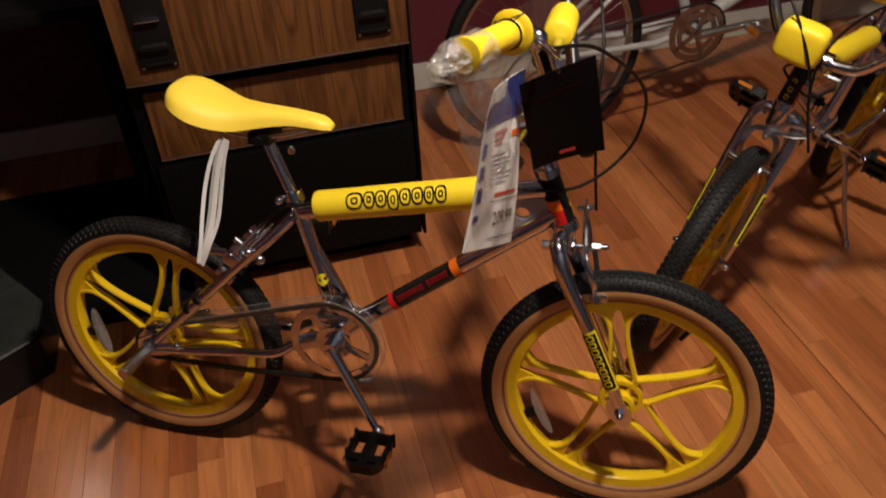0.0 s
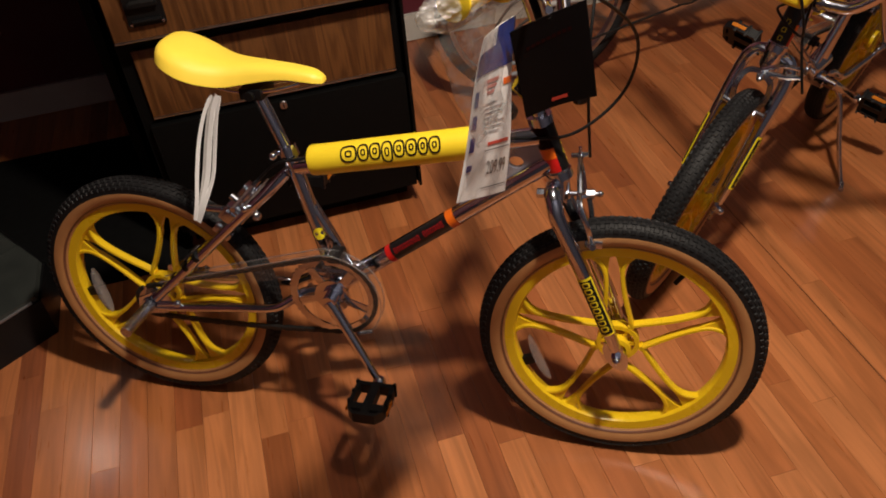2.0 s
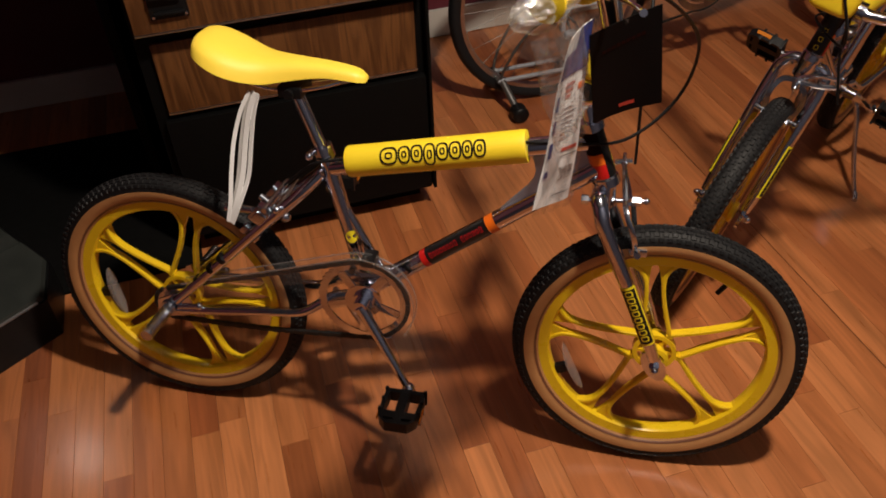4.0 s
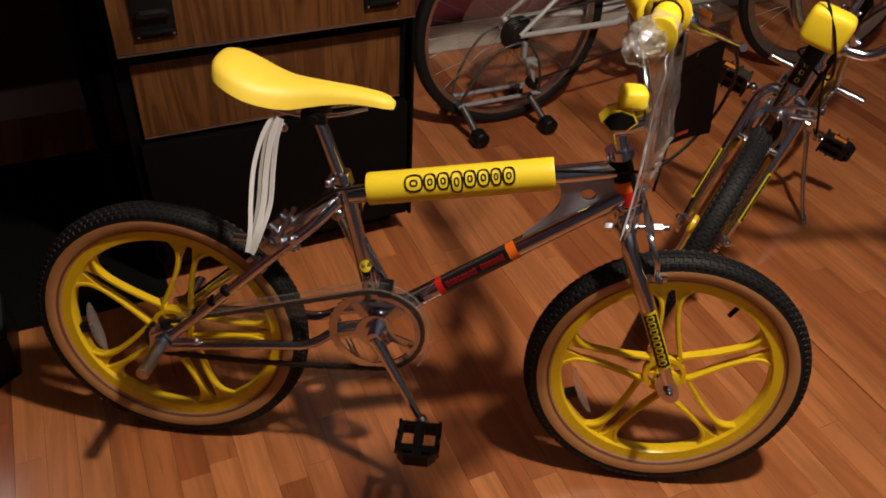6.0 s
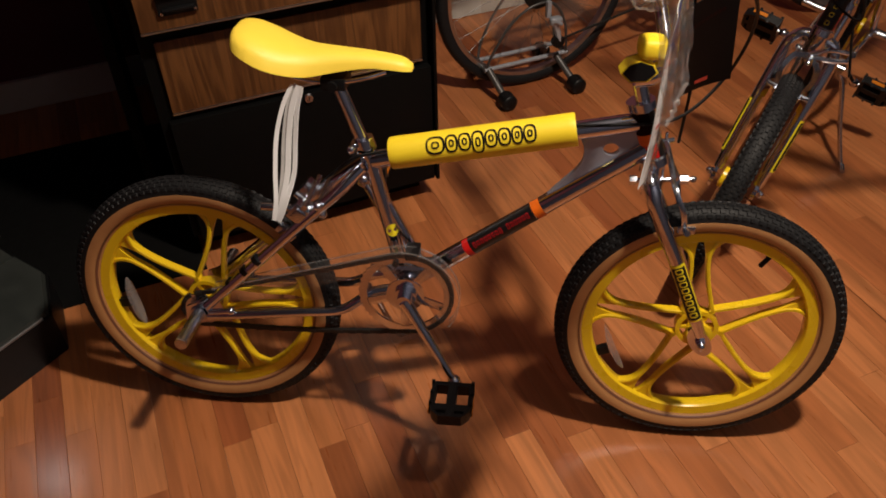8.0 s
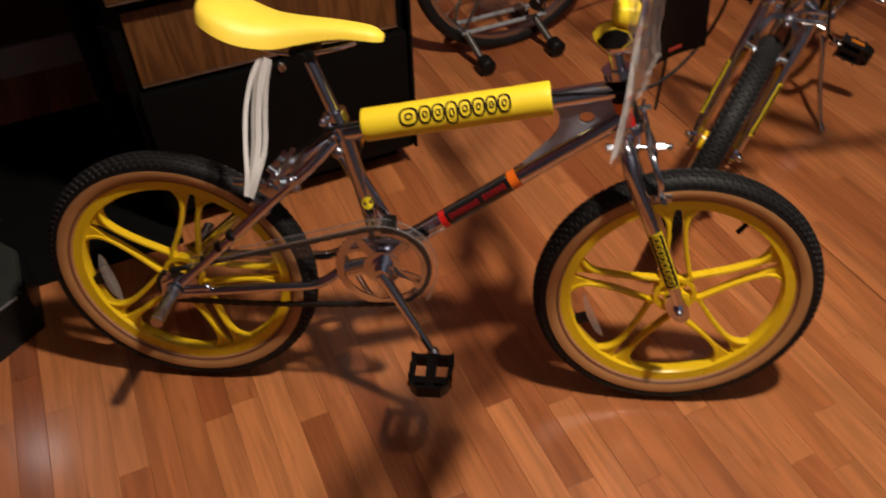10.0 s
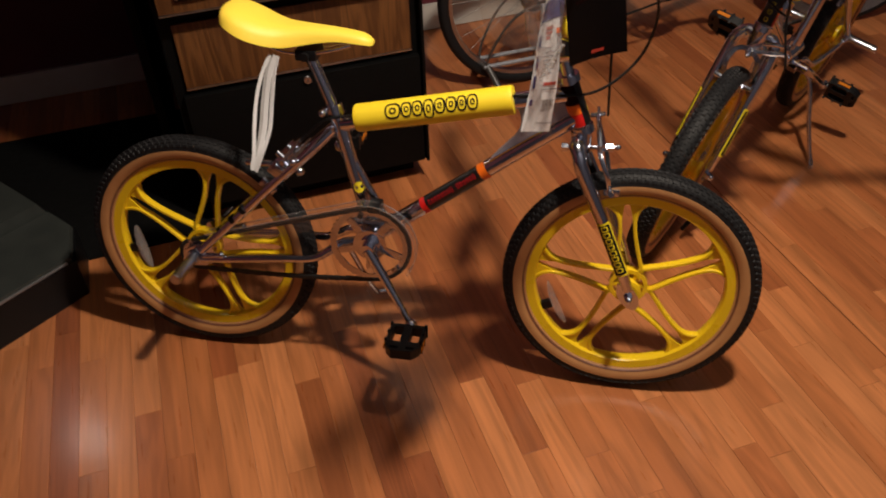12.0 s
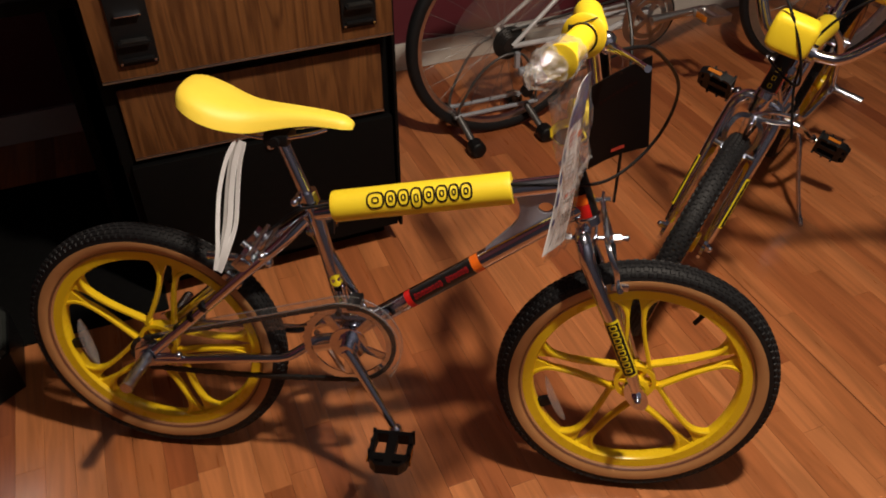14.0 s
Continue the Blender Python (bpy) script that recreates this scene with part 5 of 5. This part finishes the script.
def price_tag():
    corners = [(0.731, -0.192, 0.958), (0.750, -0.098, 0.940), (0.737, -0.134, 0.709), (0.711, -0.271, 0.791)]
    geo, place = sheet(corners, 12, 16, lambda u, v: 0.003 * math.sin(3.0 * u + 2 * v) + 0.0015 * math.sin(7 * v), 0.0007)
    t = tagged(part("price_tag", geo, WHITE_PAPER), "white printed price tag in a clear plastic sleeve", "tag")
    up = -0.0009
    part("header_block", patch(place, 0.5, 1.0, 0.0, 0.24, up), BLUE_PRINT, t, "blue printed header")
    part("header_band", patch(place, 0.0, 0.5, 0.10, 0.24, up), BLUE_PRINT, t)
    for k in range(3):
        part("red_bar", patch(place, 0.34 + 0.02 * k, 0.66 - 0.05 * k, 0.285 + 0.032 * k, 0.305 + 0.032 * k, up, 3), PALE_RED, t, "pale red print bar")
    part("orange_bar", patch(place, 0.78, 0.98, 0.31, 0.345, up), DECAL_ORANGE, t)
    for v0, v1 in ((0.33, 0.42), (0.47, 0.55), (0.60, 0.69), (0.77, 0.81)):
        part("margin_bar", patch(place, 0.05, 0.16, v0, v1, up), BLUE_PRINT, t)
    for k in range(7):
        part("text_bar", patch(place, 0.34, 0.34 + 0.5 * (0.6 + 0.4 * ((k * 37) % 10) / 10), 0.42 + 0.028 * k, 0.428 + 0.028 * k, up, 3), GREY_PRINT, t)
    part("red_line", patch(place, 0.45, 0.92, 0.655, 0.675, up), RED_PRINT, t)
    for v in (0.70, 0.935):
        part("rule", patch(place, 0.4, 0.95, v, v + 0.006, up, 4), DECAL_BLACK, t)
    curve = bpy.data.curves.new("price", "FONT")
    curve.body, curve.size = "209.99", 1.0
    holder = bpy.data.objects.new("price", curve)
    scene.collection.objects.link(holder)
    deps = bpy.context.evaluated_depsgraph_get()
    me = bpy.data.meshes.new_from_object(holder.evaluated_get(deps))
    bpy.data.objects.remove(holder)
    w = max(v.co.x for v in me.vertices)
    for v in me.vertices:
        v.co = place(0.47 + 0.42 * v.co.x / w, 0.855 - 0.085 * v.co.y / 0.7, up)
    me.materials.append(DECAL_BLACK)
    txt = new("price_print", me)
    txt.parent = t
    tagged(txt, "black printed price figures")
    # the clear sleeve in front of the card, one thin layer, a little larger
    rng = random.Random(3)
    folds = [(rng.uniform(6, 30), rng.uniform(6, 40), rng.uniform(0, 6), rng.uniform(0.0002, 0.0006)) for _ in range(9)]
    nu, nv = 24, 40
    verts = [place(-0.06 + 1.12 * i / nu, -0.03 + 1.06 * j / nv, -0.005 + sum(a * math.sin(p * i / nu + q * j / nv + r) for p, q, r, a in folds)) for j in range(nv + 1) for i in range(nu + 1)]
    faces = [(j * (nu + 1) + i, j * (nu + 1) + i + 1, (j + 1) * (nu + 1) + i + 1, (j + 1) * (nu + 1) + i) for j in range(nv) for i in range(nu)]
    film = part("plastic_sleeve", (verts, faces), FILM, t, "crinkled clear plastic sleeve")
    film.visible_shadow = False


hang_tag()
price_tag()


def paper_strap():
    """Folded strips of white card that hang from the saddle to the rear brake."""
    t = thing("paper_strap", pose(0, 0, 0), "folded white paper strap hanging below the saddle", "strap")
    for dx, dy, w, bow, mat in ((0.013, -0.002, 0.0042, -0.002, WHITE_PAPER), (0.004, 0.001, 0.0050, 0.0, WHITE_PAPER), (-0.004, 0.006, 0.0030, 0.001, GREY_CARD), (-0.011, 0.002, 0.0034, 0.005, WHITE_PAPER)):
        pts = spline([(0.228 + dx * 0.7, 0.060 + dy, 0.706), (0.216 + dx, 0.046 + dy, 0.676), (0.211 + dx - bow, 0.022 + dy, 0.635), (0.211 + dx - bow, -0.010 + dy, 0.594), (0.206 + dx * 0.7, -0.040 + dy, 0.558), (0.199 + dx * 0.4, -0.056 + dy, 0.530)], 6)
        part("strip", sweep(pts, [0.7, 0.85] + [1.0] * (len(pts) - 4) + [0.9, 0.8], [(-w, -0.0005), (w, -0.0005), (w, 0.0005), (-w, 0.0005)], up=(0.2 + dx * 14, 0.75, -0.6)), mat, t)


GREY_CARD = material("pale grey card", (0.5, 0.49, 0.48), 0.55, bump=0.05)
paper_strap()


def grip_wrap():
    """Crumpled clear film over the end of the right-hand grip."""
    g0, g1 = Vector((0.720, -0.178, 1.001)), Vector((0.679, -0.254, 1.004))
    ax = (g1 - g0).normalized()
    side = ax.orthogonal().normalized()
    over = ax.cross(side)
    verts, faces = [], []
    n, m = 40, 26
    for i in range(m + 1):
        f = i / m
        base = 0.0195 + 0.0025 * math.sin(math.pi * f) if f < 0.62 else 0.006 + 0.0150 * ((1 - f) / 0.38) ** 0.7
        for k in range(n):
            a = 2 * math.pi * k / n
            q = Vector((math.cos(a) * 2.2, math.sin(a) * 2.2, f * 4))
            r = base * (1 + 0.20 * noise.noise(q) + 0.20 * noise.noise(q * 2.7) * (0.3 + f))
            verts.append(g0.lerp(g1, f) + (side * math.cos(a) + over * math.sin(a)) * max(r, 0.003))
    for i in range(m):
        faces += [(i * n + k, i * n + (k + 1) % n, (i + 1) * n + (k + 1) % n, (i + 1) * n + k) for k in range(n)]
    faces.append(tuple(m * n + k for k in range(n)))
    ob = tagged(part("plastic_wrap", (verts, faces), FILM_CAP, angle=25), "crumpled clear plastic wrap over a grip end", "plastic wrap")
    # its loose end hangs down as a narrow flattened bag
    tl, tr, br, bl = Vector((0.700, -0.277, 0.996)), Vector((0.741, -0.181, 0.989)), Vector((0.752, -0.193, 0.871)), Vector((0.729, -0.242, 0.849))
    verts, faces, n, m = [], [], 36, 44
    face = (tr - tl).cross(bl - tl).normalized()
    for j in range(m + 1):
        v = j / m
        for k in range(n):
            a = 2 * math.pi * k / n
            u = 0.5 + 0.5 * math.cos(a)
            p = tl.lerp(tr, u).lerp(bl.lerp(br, u), v)
            c = noise.noise(Vector((u * 5, v * 3, math.sin(a) * 0.8))) * 0.007 + noise.noise(Vector((u * 14, v * 9, math.sin(a) * 2 + 4))) * 0.0035 * (0.4 + v)
            p += face * (math.sin(a) * (0.008 - 0.005 * v) + c)
            p += Vector((0, 0, (0.010 * noise.noise(Vector((u * 6, 1, 0))) * max(0, v - 0.7) * 3)))
            verts.append(p)
    for j in range(m):
        faces += [(j * n + k, j * n + (k + 1) % n, (j + 1) * n + (k + 1) % n, (j + 1) * n + k) for k in range(n)]
    bag = part("loose_end", (verts, faces), BAG, ob, "loose end of the clear bag", angle=30)
    seam = [bl.lerp(br, q / 16) + Vector((0.002 * math.sin(q * 2.1), 0, 0.008 + 0.003 * math.sin(q * 1.7) + 0.002 * math.sin(q * 4.3))) for q in range(17)]
    hem = part("hem", sweep(seam, [0.0012 + 0.0014 * abs(math.sin(q * 1.9)) for q in range(17)], segs=7), FILM_CAP, ob, "crinkled hem of the clear bag", angle=20)


FILM_CAP = clear_plastic("crumpled clear wrap", (0.96, 0.96, 0.94), 0.15, 0.10, wrinkle=0.9, wscale=60, gloss_min=0.16)
grip_wrap()


def carton():
    t = thing("cardboard_tray", room_pose(2.60, -0.25), "shallow pale cardboard tray lying on the floor", "box")
    card = material("pale cardboard", (0.46, 0.33, 0.19), 0.75, scale=30, bump=0.1)
    part("tray", join(box(0, 0.012, 0, 0.62, 0, 0.05, 0.002), box(0.012, 0.5, 0, 0.012, 0, 0.05, 0.002), box(0.012, 0.5, 0.608, 0.62, 0, 0.05, 0.002), box(0.488, 0.5, 0.012, 0.608, 0, 0.05, 0.002), box(0.012, 0.488, 0.012, 0.608, 0.0, 0.008)), card, t, smooth=False)


carton()


# ---- floor boards, last ----
def boards():
    rng = random.Random(7)
    wdt, gap = 0.057, 0.0004
    lengths = [0.32, 0.45, 0.58, 0.72, 0.88, 1.05]
    meshes = {}
    for L in lengths:
        geo = box(-wdt / 2 + gap / 2, wdt / 2 - gap / 2, -L / 2 + gap / 2, L / 2 - gap / 2, -0.012, 0.0, 0.0005)
        me = bpy.data.meshes.new("plank")
        me.from_pydata([tuple(v) for v in geo[0]], [], geo[1])
        me.materials.append(FLOOR_WOOD)
        meshes[L] = me
    rest = []
    turn = Matrix.Rotation(ROOM, 4, "Z")
    n = int((S1 - S0) / wdt) + 1
    for i in range(n):
        s = S0 + 0.0178 + (i - 0.5) * wdt + (0.0030 if i >= 60 else 0.0)
        d = D0 + rng.uniform(-0.6, 0.0)
        while d < D1:
            L = rng.choice(lengths)
            mid = d + L / 2
            if d + L <= D1 - 0.001 and d > D0:
                if -0.75 < s < 2.35 and -0.95 < mid < 1.15:
                    ob = new("plank", meshes[L])
                    ob.parent = floor
                    ob.matrix_local = Matrix.Translation(room(s, mid, rng.uniform(-0.0004, 0.0))) @ turn
                else:
                    rest.append((s, d, d + L))
            else:
                rest.append((s, max(d, D0), min(d + L, D1 - 0.001)))
            d += L
    verts, faces = [], []
    for s, a, b in rest:
        if b - a < 0.01:
            continue
        k = len(verts)
        x0, x1 = s - wdt / 2 + gap / 2, s + wdt / 2 - gap / 2
        verts += [(x0, a + gap, 0), (x1, a + gap, 0), (x1, b - gap, 0), (x0, b - gap, 0), (x0, a + gap, -0.004), (x1, a + gap, -0.004), (x1, b - gap, -0.004), (x0, b - gap, -0.004)]
        faces += [(k, k + 1, k + 2, k + 3), (k, k + 4, k + 5, k + 1), (k + 1, k + 5, k + 6, k + 2), (k + 2, k + 6, k + 7, k + 3), (k + 3, k + 7, k + 4, k)]
    ob = part("outer_boards", (verts, faces), FLOOR_WOOD_FAR, floor, "varnished oak boards towards the walls", smooth=False)
    ob.matrix_local = turn
    tagged(ob, kind="stuff")


FLOOR_WOOD_FAR = wood("oak strip floor, outer part", (0.50, 0.192, 0.064), (0.25, 0.079, 0.023), 1, rings=13, stretch=13, rough=0.29, coat=0.25, bump=0.08, contrast=0.9, tones=OAK, island=True)
boards()
